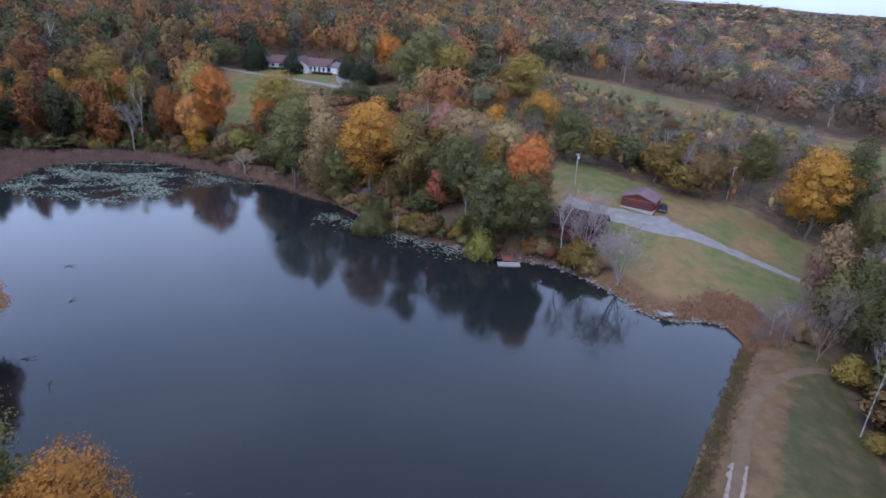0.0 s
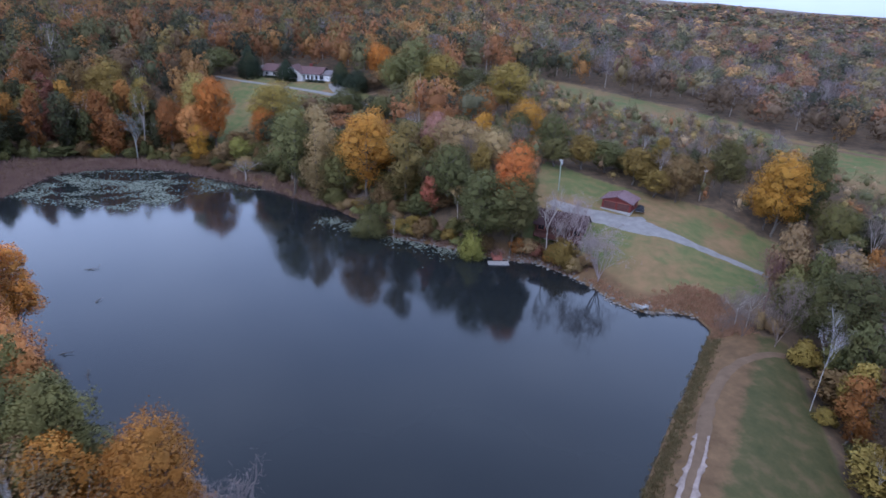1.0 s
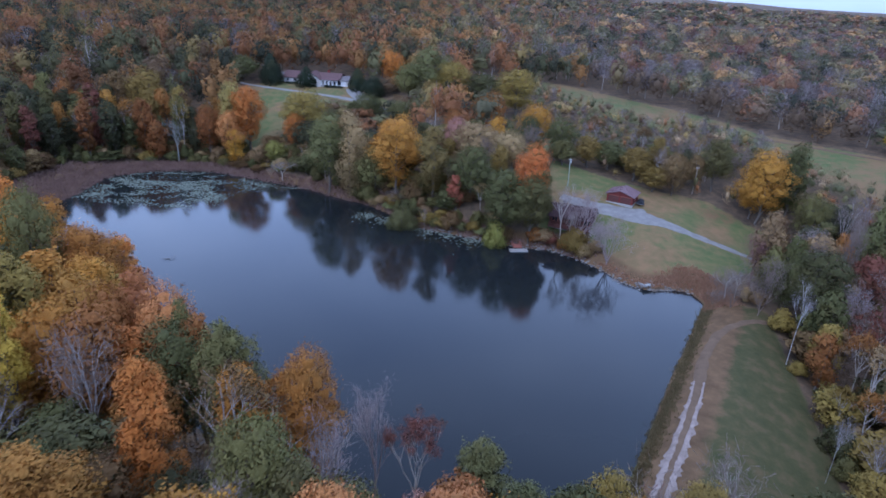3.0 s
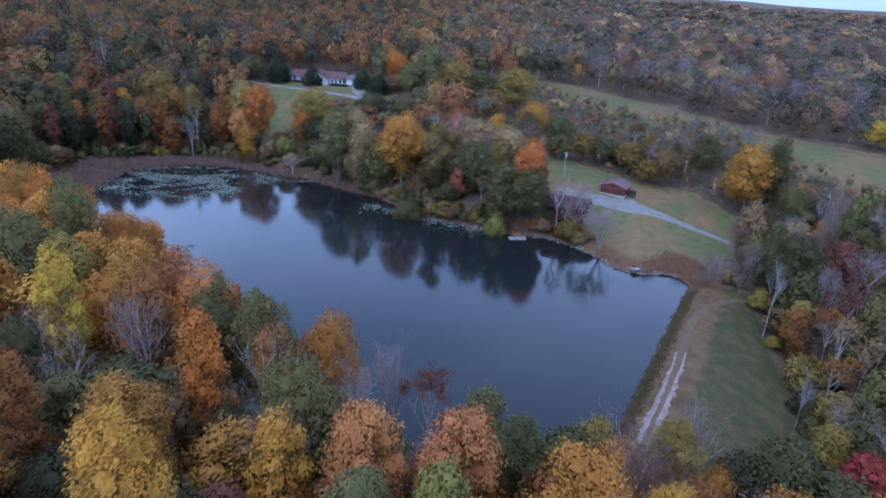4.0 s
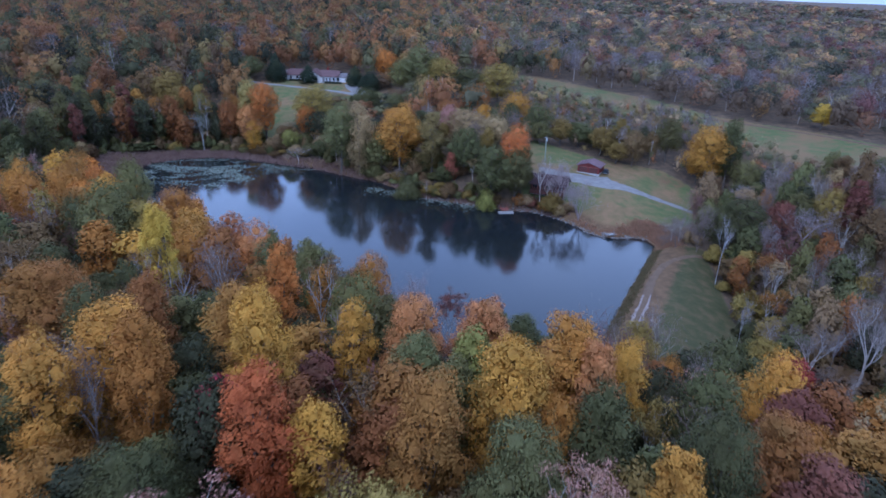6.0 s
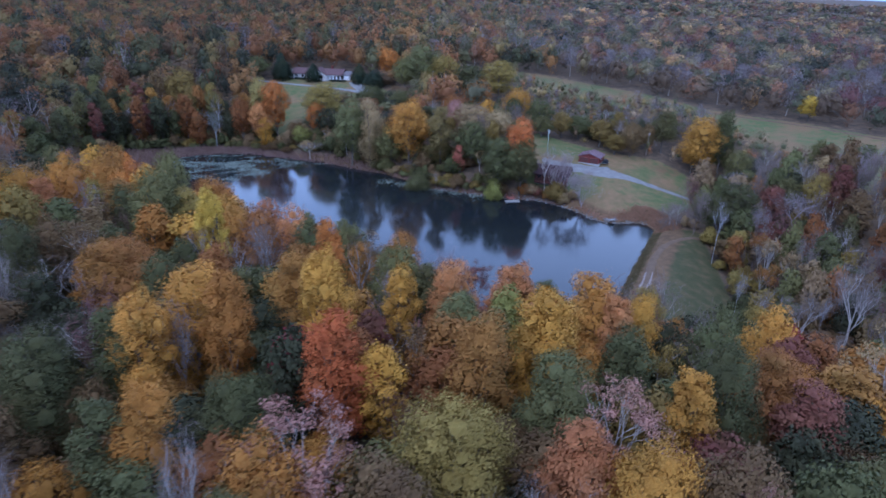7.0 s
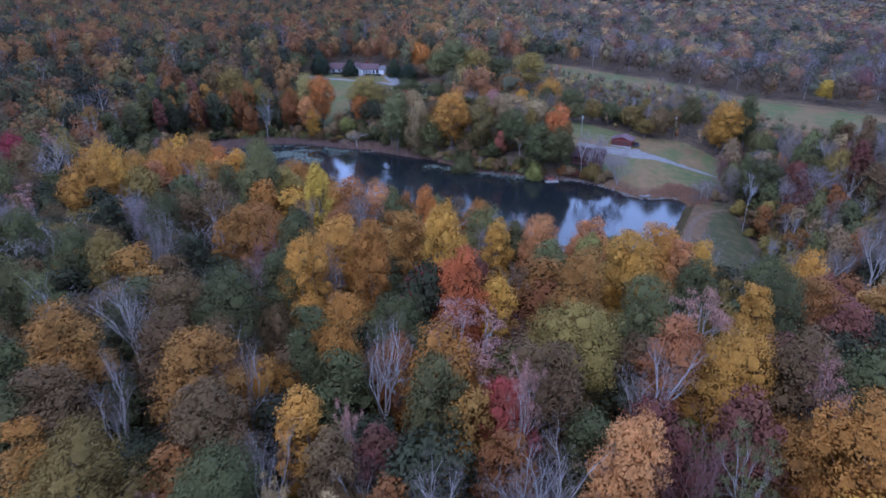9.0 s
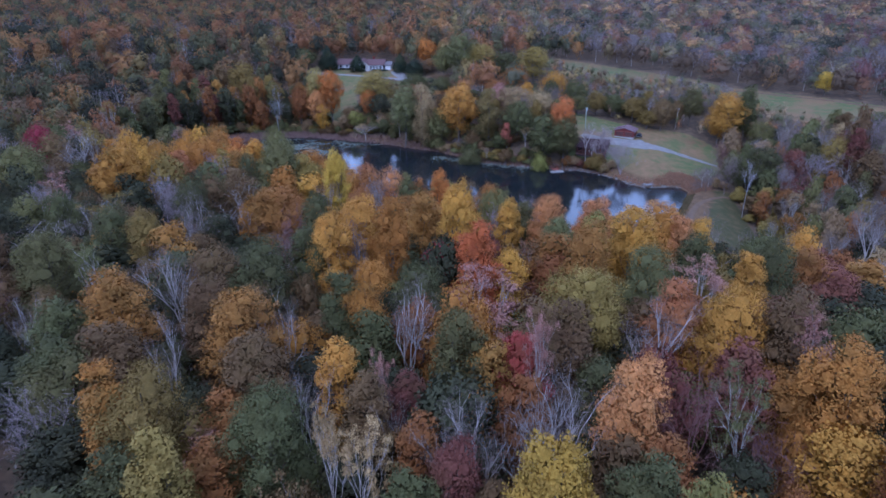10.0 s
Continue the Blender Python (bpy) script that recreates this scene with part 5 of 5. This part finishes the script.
def stones():
    rng = np.random.default_rng(8)
    bm_verts, faces, n0 = [], [], 0
    ico = bmesh.new()
    bmesh.ops.create_icosphere(ico, subdivisions=1, radius=1)
    base = np.array([v.co[:] for v in ico.verts])
    tri = np.array([[v.index for v in f.verts] for f in ico.faces])
    ico.free()
    pts = np.array(SHORE[13:24])
    seg = np.concatenate([[0], np.cumsum(np.hypot(*np.diff(pts, axis=0).T))])
    for _ in range(520):
        s = rng.uniform(0, seg[-1])
        x, y = np.interp(s, seg, pts[:, 0]) + rng.normal() * 0.7, np.interp(s, seg, pts[:, 1]) + rng.normal() * 0.7
        r = rng.uniform(0.1, 0.42)
        v = base * (1 + 0.22 * rng.normal(size=(12, 1))) * (r, r * rng.uniform(0.7, 1.2), r * 0.6) + (x, y, max(float(land(x, y)), -0.1) + r * 0.15)
        bm_verts.append(v)
        faces.append(tri + n0)
        n0 += 12
    tagged(new("shore_stones", mesh_of("shore_stones", np.concatenate(bm_verts), np.concatenate(faces), STONE)), "dark broken stones along the bank below the lawn", "stones", kind="stuff")


stones()


# ---------------------------------------------------------------- trees of the wood below the flight
tree("round", "olive", -31.4, 42.8, 23.6, 4.3)
tree("round", "amber", -21.6, 39.1, 24.2, 5.2)
tree("bare", "pink", -13.2, 34.8, 22.1, 2.7)
tree("round", "sage", -32.4, 45.6, 23.7, 2.3)
tree("round", "rust", -37.1, 48.6, 23.0, 2.9)
tree("round", "olive_gold", -66.5, -44.0, 22.9, 5.7)
tree("round", "green", -54.9, -46.3, 21.4, 5.0)
tree("sparse", "straw", -45.7, -51.6, 21.4, 1.8)
tree("sparse", "straw", -48.4, -50.5, 21.5, 1.4)
tree("round", "yellow", -30.6, -57.0, 23.0, 4.0)
tree("round", "lime", -20.4, -61.9, 22.8, 2.8)
tree("round", "green", -22.4, -57.1, 20.5, 4.0)
tree("round", "green", -41.8, -54.7, 18.2, 2.9)
tree("round", "peach", -19.8, -46.5, 22.8, 3.9)
tree("bare", "grey", -26.8, -47.9, 22.8, 2.3)
tree("round", "red", -28.4, -34.8, 19.6, 3.8)
tree("sparse", "pink", -27.6, -38.1, 23.2, 1.5)
tree("sparse", "pink", -30.9, -25.8, 23.4, 4.1)
tree("round", "olive", -35.9, -34.5, 22.8, 3.5)
tree("bare", "grey", -40.9, -28.4, 23.3, 2.8)
tree("tall", "amber", -46.4, -20.9, 23.4, 3.2)
tree("round", "amber", -48.9, -36.9, 20.6, 2.4)
tree("round", "gold", -2.7, -31.6, 23.4, 5.5)
tree("bare", "grey", -13.8, -35.8, 23.3, 3.2)
tree("round", "peach", -7.8, -27.6, 22.0, 4.4)
tree("round", "gold", 6.1, -19.4, 22.3, 3.0)
tree("round", "olive_gold", -18.5, -24.0, 23.2, 6.4)
tree("sparse", "pink", -1.6, -21.2, 23.3, 2.8)
tree("round", "brown", 3.6, -33.6, 23.3, 4.8)
tree("round", "amber", 1.8, -45.5, 23.2, 4.9)
tree("round", "amber", -52.6, -3.2, 24.6, 3.9)
tree("round", "amber", -48.6, 4.2, 25.3, 4.2)
tree("round", "amber", -43.2, -2.0, 26.2, 3.5)
tree("round", "crimson", -35.4, -2.6, 19.0, 3.2)
tree("round", "redorange", -30.3, -8.2, 24.0, 4.3)
tree("round", "rust_gold", -13.9, -10.6, 24.8, 4.4)
tree("round", "gold", -5.6, -5.0, 25.4, 4.6)
tree("round", "peach", -43.4, 54.9, 24.1, 5.4)
tree("round", "amber", -65.0, 78.6, 25.8, 5.9)
tree("round", "amber", -93.5, 74.0, 26.0, 5.6)
tree("round", "gold", -104.5, 49.4, 25.0, 5.8)
tree("round", "crimson", -138.6, 84.4, 22.3, 4.8)
tree("bare", "grey", -125.8, 76.4, 22.0, 6.6)
tree("sparse", "brown", -73.6, 29.7, 21.5, 4.8)
tree("round", "rust", -63.7, 23.0, 21.6, 6.1)
tree("round", "olive", -69.5, 53.5, 27.4, 6.0)
tree("bare", "grey", -56.5, 36.0, 21.0, 2.7)
tree("round", "olive_gold", -83.6, 6.2, 22.0, 3.5)
tree("round", "olive", -95.3, -3.0, 21.7, 6.3)
tree("sparse", "sage", -85.3, -10.4, 21.7, 2.6)
tree("bare", "grey", -72.1, -15.7, 23.2, 3.7)
tree("round", "rust_gold", -77.0, -22.5, 22.7, 4.7)
tree("round", "brown", -66.6, -20.9, 21.8, 3.6)
tree("round", "rust_gold", -60.6, -29.2, 22.7, 4.2)
tree("round", "green", -61.6, -9.2, 22.0, 5.6)
tree("round", "green", -56.0, -1.6, 21.1, 4.5)
tree("tall", "green", -50.2, -21.8, 21.8, 2.7)
tree("round", "green", -39.3, -15.5, 20.9, 5.3)
tree("bare", "grey", -56.5, -27.3, 21.7, 1.8)
tree("round", "brown", -58.0, -35.7, 21.6, 4.6)
tree("round", "brown", -75.2, -30.6, 20.5, 4.1)
tree("bare", "grey", -68.6, -31.0, 20.5, 2.8)
tree("bare", "grey", -50.9, -42.7, 21.5, 2.4)
tree("sparse", "pink", -44.4, -39.2, 20.5, 2.4)
tree("round", "maroon", -41.6, -40.3, 18.3, 2.3)
tree("round", "brown", -45.6, -42.3, 19.5, 3.0)
tree("bare", "grey", -38.4, -49.7, 21.5, 2.0)
tree("bare", "grey", -35.5, -49.7, 21.6, 1.7)
tree("round", "maroon", -37.9, -52.3, 19.4, 3.3)
tree("round", "rust", -40.8, -47.3, 18.3, 2.6)
tree("round", "brown", -23.5, -34.5, 23.0, 4.5)
tree("round", "green", -21.1, -40.2, 21.8, 3.3)
tree("round", "sage", -5.9, -14.8, 22.3, 5.3)
tree("round", "green", 3.6, -9.1, 21.5, 3.9)
tree("round", "green", 11.9, -15.2, 23.5, 5.8)
tree("sparse", "sage", -10.0, -47.9, 21.7, 2.3)
tree("bare", "maroon", -14.9, -47.5, 21.7, 2.5)
tree("round", "rust", -19.4, -53.2, 19.5, 3.2)
tree("round", "brown", -21.9, -50.6, 19.3, 2.5)
tree("round", "rust", -60.0, -47.1, 19.4, 2.3)
tree("round", "rust", -60.2, -40.5, 20.5, 3.0)
tree("round", "green", -71.2, -54.2, 21.3, 3.1)
tree("round", "green", -83.3, -23.6, 21.6, 4.5)
tree("round", "green", -80.7, -32.1, 21.5, 3.6)
tree("round", "amber", -70.3, -43.3, 22.5, 2.8)
tree("round", "olive_gold", -62.9, -51.7, 21.3, 3.0)
tree("bare", "grey", -89.0, -21.8, 19.4, 2.4)
tree("round", "green", -82.6, 27.7, 22.3, 5.3)
tree("round", "green", -91.3, 11.6, 20.8, 5.2)
tree("round", "green", -106.0, 24.3, 20.8, 5.1)
tree("round", "olive", -128.4, 53.1, 21.3, 6.1)
tree("round", "rust_gold", -48.3, 9.4, 19.2, 3.5)
tree("round", "rust", -29.7, -41.7, 18.4, 2.7)
tree("sparse", "pink", 4.1, -36.4, 21.9, 2.5)
tree("bare", "grey", 59.8, 35.9, 15.0, 4.6)
tree("bare", "grey", 65.7, 31.7, 15.0, 4.5)
tree("round", "rust", 21.1, -10.5, 19.1, 4.1)
tree("round", "brown", -34.5, -54.1, 16.0, 2.0)
tree("bare", "grey", -42.9, -43.8, 18.4, 1.9)
tree("round", "rust_gold", -37.2, 14.3, 23.0, 4.6)
tree("round", "gold", -32.2, 2.6, 28.3, 4.0)
tree("round", "gold", -22.3, 10.2, 23.1, 3.0)
tree("round", "orange", -33.4, 24.8, 26.0, 2.3)
tree("round", "peach", -15.0, 11.0, 24.1, 4.0)
tree("sparse", "maroon", -8.7, 33.0, 19.5, 2.7)
tree("round", "green", -39.1, 45.8, 22.2, 5.5)
tree("round", "peach", -49.4, 60.9, 23.3, 4.6)
tree("round", "peach", -6.2, 11.2, 24.5, 4.3)
tree("round", "lime", -8.2, 5.0, 22.0, 3.2)
tree("round", "green", 1.0, 19.2, 19.2, 3.8)
tree("round", "sage", -1.1, 31.1, 18.0, 3.1)
tree("round", "amber", 3.4, 4.6, 24.7, 4.0)
tree("round", "peach", 5.7, 1.0, 21.9, 2.2)
tree("round", "olive_gold", 19.8, 23.3, 19.8, 4.1)
tree("round", "gold", 10.5, 4.4, 21.2, 3.3)
tree("round", "sage", -14.5, 4.4, 21.8, 3.9)
tree("round", "maroon", -26.5, 6.0, 20.6, 3.0)
tree("round", "olive", -10.6, 0.2, 20.6, 2.5)
tree("round", "yellow", -54.9, 37.6, 27.0, 2.9)
tree("round", "green", -42.7, 23.0, 20.9, 3.4)
tree("round", "amber", -87.7, 106.6, 23.4, 5.9)
tree("round", "rust_gold", -95.3, 97.5, 27.3, 6.6)
tree("round", "rust", -68.2, 82.8, 23.9, 5.4)
tree("round", "olive", -74.3, 78.7, 25.0, 5.2)
tree("round", "green", -59.2, 34.7, 22.0, 3.9)
tree("round", "rust", -50.7, 54.3, 22.1, 4.8)
tree("bare", "grey", -49.0, 26.0, 20.8, 2.9)
tree("round", "rust", -48.8, 16.1, 22.8, 3.7)
tree("sparse", "pink", -19.9, 6.9, 16.1, 0.8)
tree("round", "olive", -39.4, 50.9, 23.4, 2.0)

# the golden row along the far end of the wood
tree("round", "gold", -105.0, 60.5, 24.0, 5.2)
tree("round", "gold", -103.5, 70.5, 24.0, 5.4)
tree("round", "amber", -99.0, 80.5, 23.0, 5.0)
tree("round", "amber", -92.0, 84.5, 24.5, 5.2)
tree("round", "orange", -87.5, 82.5, 23.5, 4.6)
tree("round", "gold", -83.0, 94.8, 21.5, 4.6)
tree("round", "peach", -96.5, 65.0, 22.5, 4.4)
tree("round", "rust_gold", -84.5, 73.0, 23.0, 4.8)
tree("round", "rust", -78.5, 88.0, 21.0, 4.6)
tree("round", "orange", -65.5, 90.0, 19.0, 4.2)
tree("round", "green", -78.0, 60.0, 23.0, 5.0)
tree("round", "olive_gold", -64.0, 56.0, 23.5, 4.8)
tree("round", "rust_gold", -66.5, 22.5, 22.0, 4.4)
tree("round", "amber", -58.5, 66.0, 22.0, 4.4)
# below the dam
BELOW = ("bank", "trees below the dam", "below the dam")
tree("sparse", "rust", 70.5, 70.7, 14.5, 5.0, *BELOW)
tree("sparse", "maroon", 77.0, 76.5, 15.0, 5.2, *BELOW)
tree("sparse", "rust", 63.5, 57.0, 12.5, 4.2, *BELOW)
tree("bare", "maroon", 82.5, 81.0, 17.0, 5.5, *BELOW)
tree("bare", "pink", 88.5, 86.5, 16.0, 5.5, *BELOW)
tree("bare", "birch", 52.6, 48.6, 11.5, 1.4, *BELOW)
tree("bare", "birch", 63.2, 35.6, 13.0, 1.6, *BELOW)
tree("bare", "grey", 58.9, 47.0, 10.5, 4.6, *BELOW)
tree("round", "olive_gold", 53.1, 40.9, 10.5, 3.4, *BELOW)
tree("round", "red", 55.2, 34.6, 10.0, 4.0, *BELOW)
tree("round", "maroon", 85.0, 93.0, 13.0, 4.2, *BELOW)
tree("round", "olive_gold", 98.0, 92.0, 13.5, 5.0, *BELOW)
tree("round", "olive", 92.5, 98.0, 12.0, 4.6, *BELOW)
tree("round", "dark_green", 30.2, 26.5, 12.5, 4.8, *BELOW)
tree("round", "green", 33.5, 12.0, 14.0, 6.0, *BELOW)
tree("round", "yellow", 155.0, 186.0, 11.0, 5.0, *BELOW)

# ---------------------------------------------------------------- trees of the banks
BANK = ("bank", "trees of the north bank", "by the lake")
tree("round", "olive_gold", -115.4, 231.9, 24.9, 8.4, *BANK)
tree("round", "orange", -71.0, 211.0, 26.5, 7.0, *BANK)
tree("round", "hazel", -79.0, 217.0, 27.0, 6.0, *BANK)
tree("round", "rust", -86.0, 211.5, 20.5, 5.4, *BANK)
tree("round", "lime", -59.5, 198.5, 9.0, 4.2, *BANK)
tree("round", "olive_gold", -51.0, 211.5, 19.0, 7.0, *BANK)
tree("round", "orange", -54.0, 206.5, 15.5, 4.6, *BANK)
tree("round", "peach", -78.0, 208.0, 19.5, 5.4, *BANK)
tree("tall", "gold", -75.5, 206.5, 13.0, 3.8, *BANK)
tree("round", "dark_green", -48.5, 201.0, 13.5, 6.0, *BANK)
tree("round", "pink", 3.0, 177.0, 15.0, 4.6, *BANK)
tree("round", "sage", -37.2, 174.4, 27.4, 7.4, *BANK)
tree("tall", "tan", -30.1, 170.7, 27.0, 5.4, *BANK)
tree("round", "amber", -15.4, 163.8, 25.6, 8.6, *BANK)
tree("tall", "hazel", -4.5, 154.0, 22.6, 5.3, *BANK)
tree("tall", "coral", 2.1, 148.7, 10.7, 2.4, *BANK)
tree("shrub", "brown", -9.9, 157.7, 7.5, 4.1, *BANK)
tree("round", "olive", -22.5, 168.4, 15.8, 6.0, *BANK)
tree("round", "green", 6.5, 150.2, 17.6, 7.4, *BANK)
tree("sparse", "tan", 9.0, 146.1, 8.9, 3.4, *BANK)
tree("round", "green", 14.2, 136.3, 21.4, 7.5, *BANK)
tree("shrub", "lime", 12.1, 133.1, 9.3, 3.4, *BANK)
tree("round", "olive", 21.2, 134.9, 19.6, 5.2, *BANK)
tree("round", "redorange", 22.0, 140.9, 22.7, 5.6, *BANK)
tree("round", "olive", 24.0, 138.4, 17.5, 4.2, *BANK)
tree("shrub", "sage", -13.0, 146.4, 7.9, 5.2, *BANK)
tree("shrub", "olive", -24.1, 166.2, 5.7, 3.4, *BANK)
tree("shrub", "rust", 23.2, 135.2, 4.2, 2.6, *BANK)
tree("shrub", "maroon", 27.0, 134.0, 3.6, 2.4, *BANK)
tree("shrub", "brown", 14.8, 136.6, 3.8, 2.2, *BANK)
tree("shrub", "rust", 30.6, 131.0, 3.8, 2.4, *BANK)
tree("shrub", "tan", 37.6, 127.2, 3.4, 2.2, *BANK)
tree("bare", "grey", 31.8, 133.2, 8.0, 2.4, *BANK)
tree("bare", "grey", 29.4, 132.8, 16.5, 3.4, *BANK)
tree("bare", "pink", 34.3, 131.7, 14.3, 4.4, *BANK)
tree("shrub", "olive_gold", 32.2, 129.4, 6.9, 4.0, *BANK)
tree("bare", "pink", 39.0, 121.3, 13.1, 6.2, *BANK)
tree("shrub", "tan", 34.5, 126.5, 6.2, 3.1, *BANK)
tree("bare", "brown", 64.1, 94.0, 13.3, 4.0, *BANK)
tree("bare", "brown", 59.7, 97.3, 5.9, 3.0, *BANK)
tree("bare", "grey", 61.9, 100.5, 7.5, 2.2, *BANK)
tree("bare", "brown", 57.4, 100.3, 6.8, 3.4, *BANK)
tree("round", "gold", 88.6, 145.6, 22.6, 8.0, *BANK)
tree("round", "green", 96.8, 145.8, 25.1, 4.6, *BANK)
tree("round", "gold", 87.6, 148.1, 12.4, 4.1, *BANK)
tree("round", "olive", 99.6, 138.2, 15.2, 5.8, *BANK)
tree("bare", "birch", 62.0, 77.8, 17.5, 1.0, *BANK)
tree("round", "green", 73.9, 91.7, 18.7, 6.6, *BANK)
tree("round", "green", 70.0, 94.9, 15.2, 4.7, *BANK)
tree("tall", "olive_gold", 67.6, 75.7, 12.1, 3.0, *BANK)
tree("bare", "grey", -6.7, 142.5, 9.3, 1.1, *BANK)
tree("bare", "grey", -54.9, 187.0, 6.7, 5.6, *BANK)
tree("bare", "sage", -96.3, 206.9, 16.1, 6.1, *BANK)
tree("round", "gold", 31.5, 195.9, 16.1, 6.7, *BANK)
tree("round", "green", 28.6, 189.9, 12.8, 6.8, *BANK)
tree("round", "green", 37.9, 183.7, 12.0, 6.4, *BANK)
tree("round", "olive", 37.2, 173.8, 8.6, 5.1, *BANK)
tree("round", "olive_gold", 45.1, 174.3, 10.7, 5.1, *BANK)
tree("round", "green", 51.6, 173.3, 9.9, 5.7, *BANK)
tree("round", "olive_gold", 57.8, 165.0, 10.9, 4.9, *BANK)
tree("round", "olive_gold", 61.5, 157.5, 8.0, 5.1, *BANK)
tree("round", "brown", 66.8, 155.7, 14.0, 5.3, *BANK)
tree("round", "brown", 75.6, 161.9, 11.1, 3.3, *BANK)
tree("bare", "grey", 64.5, 164.0, 13.8, 4.3, *BANK)
tree("round", "olive", 81.2, 161.1, 17.1, 5.8, *BANK)
tree("bare", "brown", 91.3, 160.9, 17.2, 5.1, *BANK)
tree("sparse", "brown", 54.3, 200.5, 10.7, 5.0, *BANK)
tree("sparse", "brown", 63.6, 178.0, 13.7, 4.5, *BANK)
tree("round", "tan", 8.4, 172.2, 13.6, 8.4, *BANK)
tree("round", "tan", 18.3, 167.2, 12.0, 7.5, *BANK)
tree("round", "rust", 3.3, 197.5, 13.9, 5.6, *BANK)
tree("round", "rust", 17.8, 216.8, 18.6, 9.2, *BANK)
tree("round", "olive_gold", 29.8, 236.2, 21.3, 9.2, *BANK)
tree("round", "green", 16.6, 243.3, 20.9, 8.8, *BANK)
tree("round", "olive_gold", 5.1, 247.4, 21.8, 8.9, *BANK)
tree("round", "sage", -5.0, 254.4, 20.8, 8.6, *BANK)
tree("round", "olive", -14.1, 261.3, 17.8, 7.1, *BANK)
tree("round", "orange", -22.5, 286.6, 16.7, 6.7, *BANK)
tree("shrub", "green", -30.7, 241.4, 10.8, 8.0, *BANK)
tree("shrub", "sage", -16.8, 237.4, 10.5, 8.0, *BANK)
tree("cedar", "cedar", -37.5, 275.1, 10.4, 4.6, *BANK)
tree("shrub", "cedar", -29.9, 266.2, 10.6, 5.7, *BANK)
tree("cedar", "cedar", -62.0, 280.8, 9.0, 4.4, *BANK)
tree("cedar", "cedar", -78.7, 284.4, 13.5, 5.2, *BANK)
tree("round", "green", -92.7, 288.7, 12.2, 9.1, *BANK)
tree("shrub", "straw", 50.0, 246.9, 5.1, 5.9, *BANK)

# ---------------------------------------------------------------- fillers between the trees
def south_ok(x, y):
    return ((lake_distance(x, y) > 2.5) & (open_land(x, y) > 2) & (np.abs(x + 33) < 0.78 * (y + 92) + 10)
            & (y < 108 - 0.25 * (x + 60)) & (x < 46))


def east_ok(x, y):
    return (lake_distance(x, y) > 4) & (open_land(x, y) > 2.2) & (x > 40) & (y < 146 - 0.15 * x) & (x - 50 < 0.85 * (y + 45))


def north_ok(x, y):
    return (lake_distance(x, y) > 4.5) & (open_land(x, y) > 3) & (outside(REED_BED, x, y) > 2) & (y > 118) & (np.hypot(x - 33.5, y - 141) > 9) & ((x < 25) | (y < 182))


fill((-150, 60, -68, 112), 5.6, "south", 0.13, "fill", "trees of the south wood", "in the wood", south_ok, (17, 24), 0.0, 0.85)
fill((40, 140, 0, 140), 5.4, "east", 0.40, "fill", "trees below the dam", "below the dam", east_ok, (11, 17))
fill((-45, 110, 125, 205), 6.4, "north", 0.12, "fill", "trees of the north bank", "across the lake", north_ok, (7, 12))
fill((-150, -70, 150, 240), 5.4, "west", 0.10, "fill", "trees of the north bank", "across the lake", north_ok, (13, 22))
fill((-80, -45, 150, 235), 6.6, "north", 0.12, "fill", "trees of the north bank", "across the lake", north_ok, (7, 11))


def bank_ok(x, y):
    d = lake_distance(x, y)
    return (d > np.where(x < -45, 7.0, 0.9)) & (d < np.where(x < -45, 26, 13)) & (open_land(x, y) > 1) & (outside(REED_BED, x, y) > 1) & (y > 118) & (np.hypot(x - 33.5, y - 140) > 8) & (np.hypot((x - 18.5) / 4.5, (y - 135) / 9) > 1)


fill((-140, 44, 112, 222), 2.6, "brush", 0.10, "fill", "brush of the north bank", "on the lake bank", bank_ok, (4, 7), 0.85, 0.42)


def dam_brush_ok(x, y):
    return (lake_distance(x, y) > 4) & (open_land(x, y) > 0.8) & (x > 56) & (x - 50 < 0.6 * (y + 20))


fill((56, 100, 26, 112), 4.2, "brush", 0.45, "fill", "brush below the dam", "below the dam", dam_brush_ok, (6, 10), 0.45, 0.6)


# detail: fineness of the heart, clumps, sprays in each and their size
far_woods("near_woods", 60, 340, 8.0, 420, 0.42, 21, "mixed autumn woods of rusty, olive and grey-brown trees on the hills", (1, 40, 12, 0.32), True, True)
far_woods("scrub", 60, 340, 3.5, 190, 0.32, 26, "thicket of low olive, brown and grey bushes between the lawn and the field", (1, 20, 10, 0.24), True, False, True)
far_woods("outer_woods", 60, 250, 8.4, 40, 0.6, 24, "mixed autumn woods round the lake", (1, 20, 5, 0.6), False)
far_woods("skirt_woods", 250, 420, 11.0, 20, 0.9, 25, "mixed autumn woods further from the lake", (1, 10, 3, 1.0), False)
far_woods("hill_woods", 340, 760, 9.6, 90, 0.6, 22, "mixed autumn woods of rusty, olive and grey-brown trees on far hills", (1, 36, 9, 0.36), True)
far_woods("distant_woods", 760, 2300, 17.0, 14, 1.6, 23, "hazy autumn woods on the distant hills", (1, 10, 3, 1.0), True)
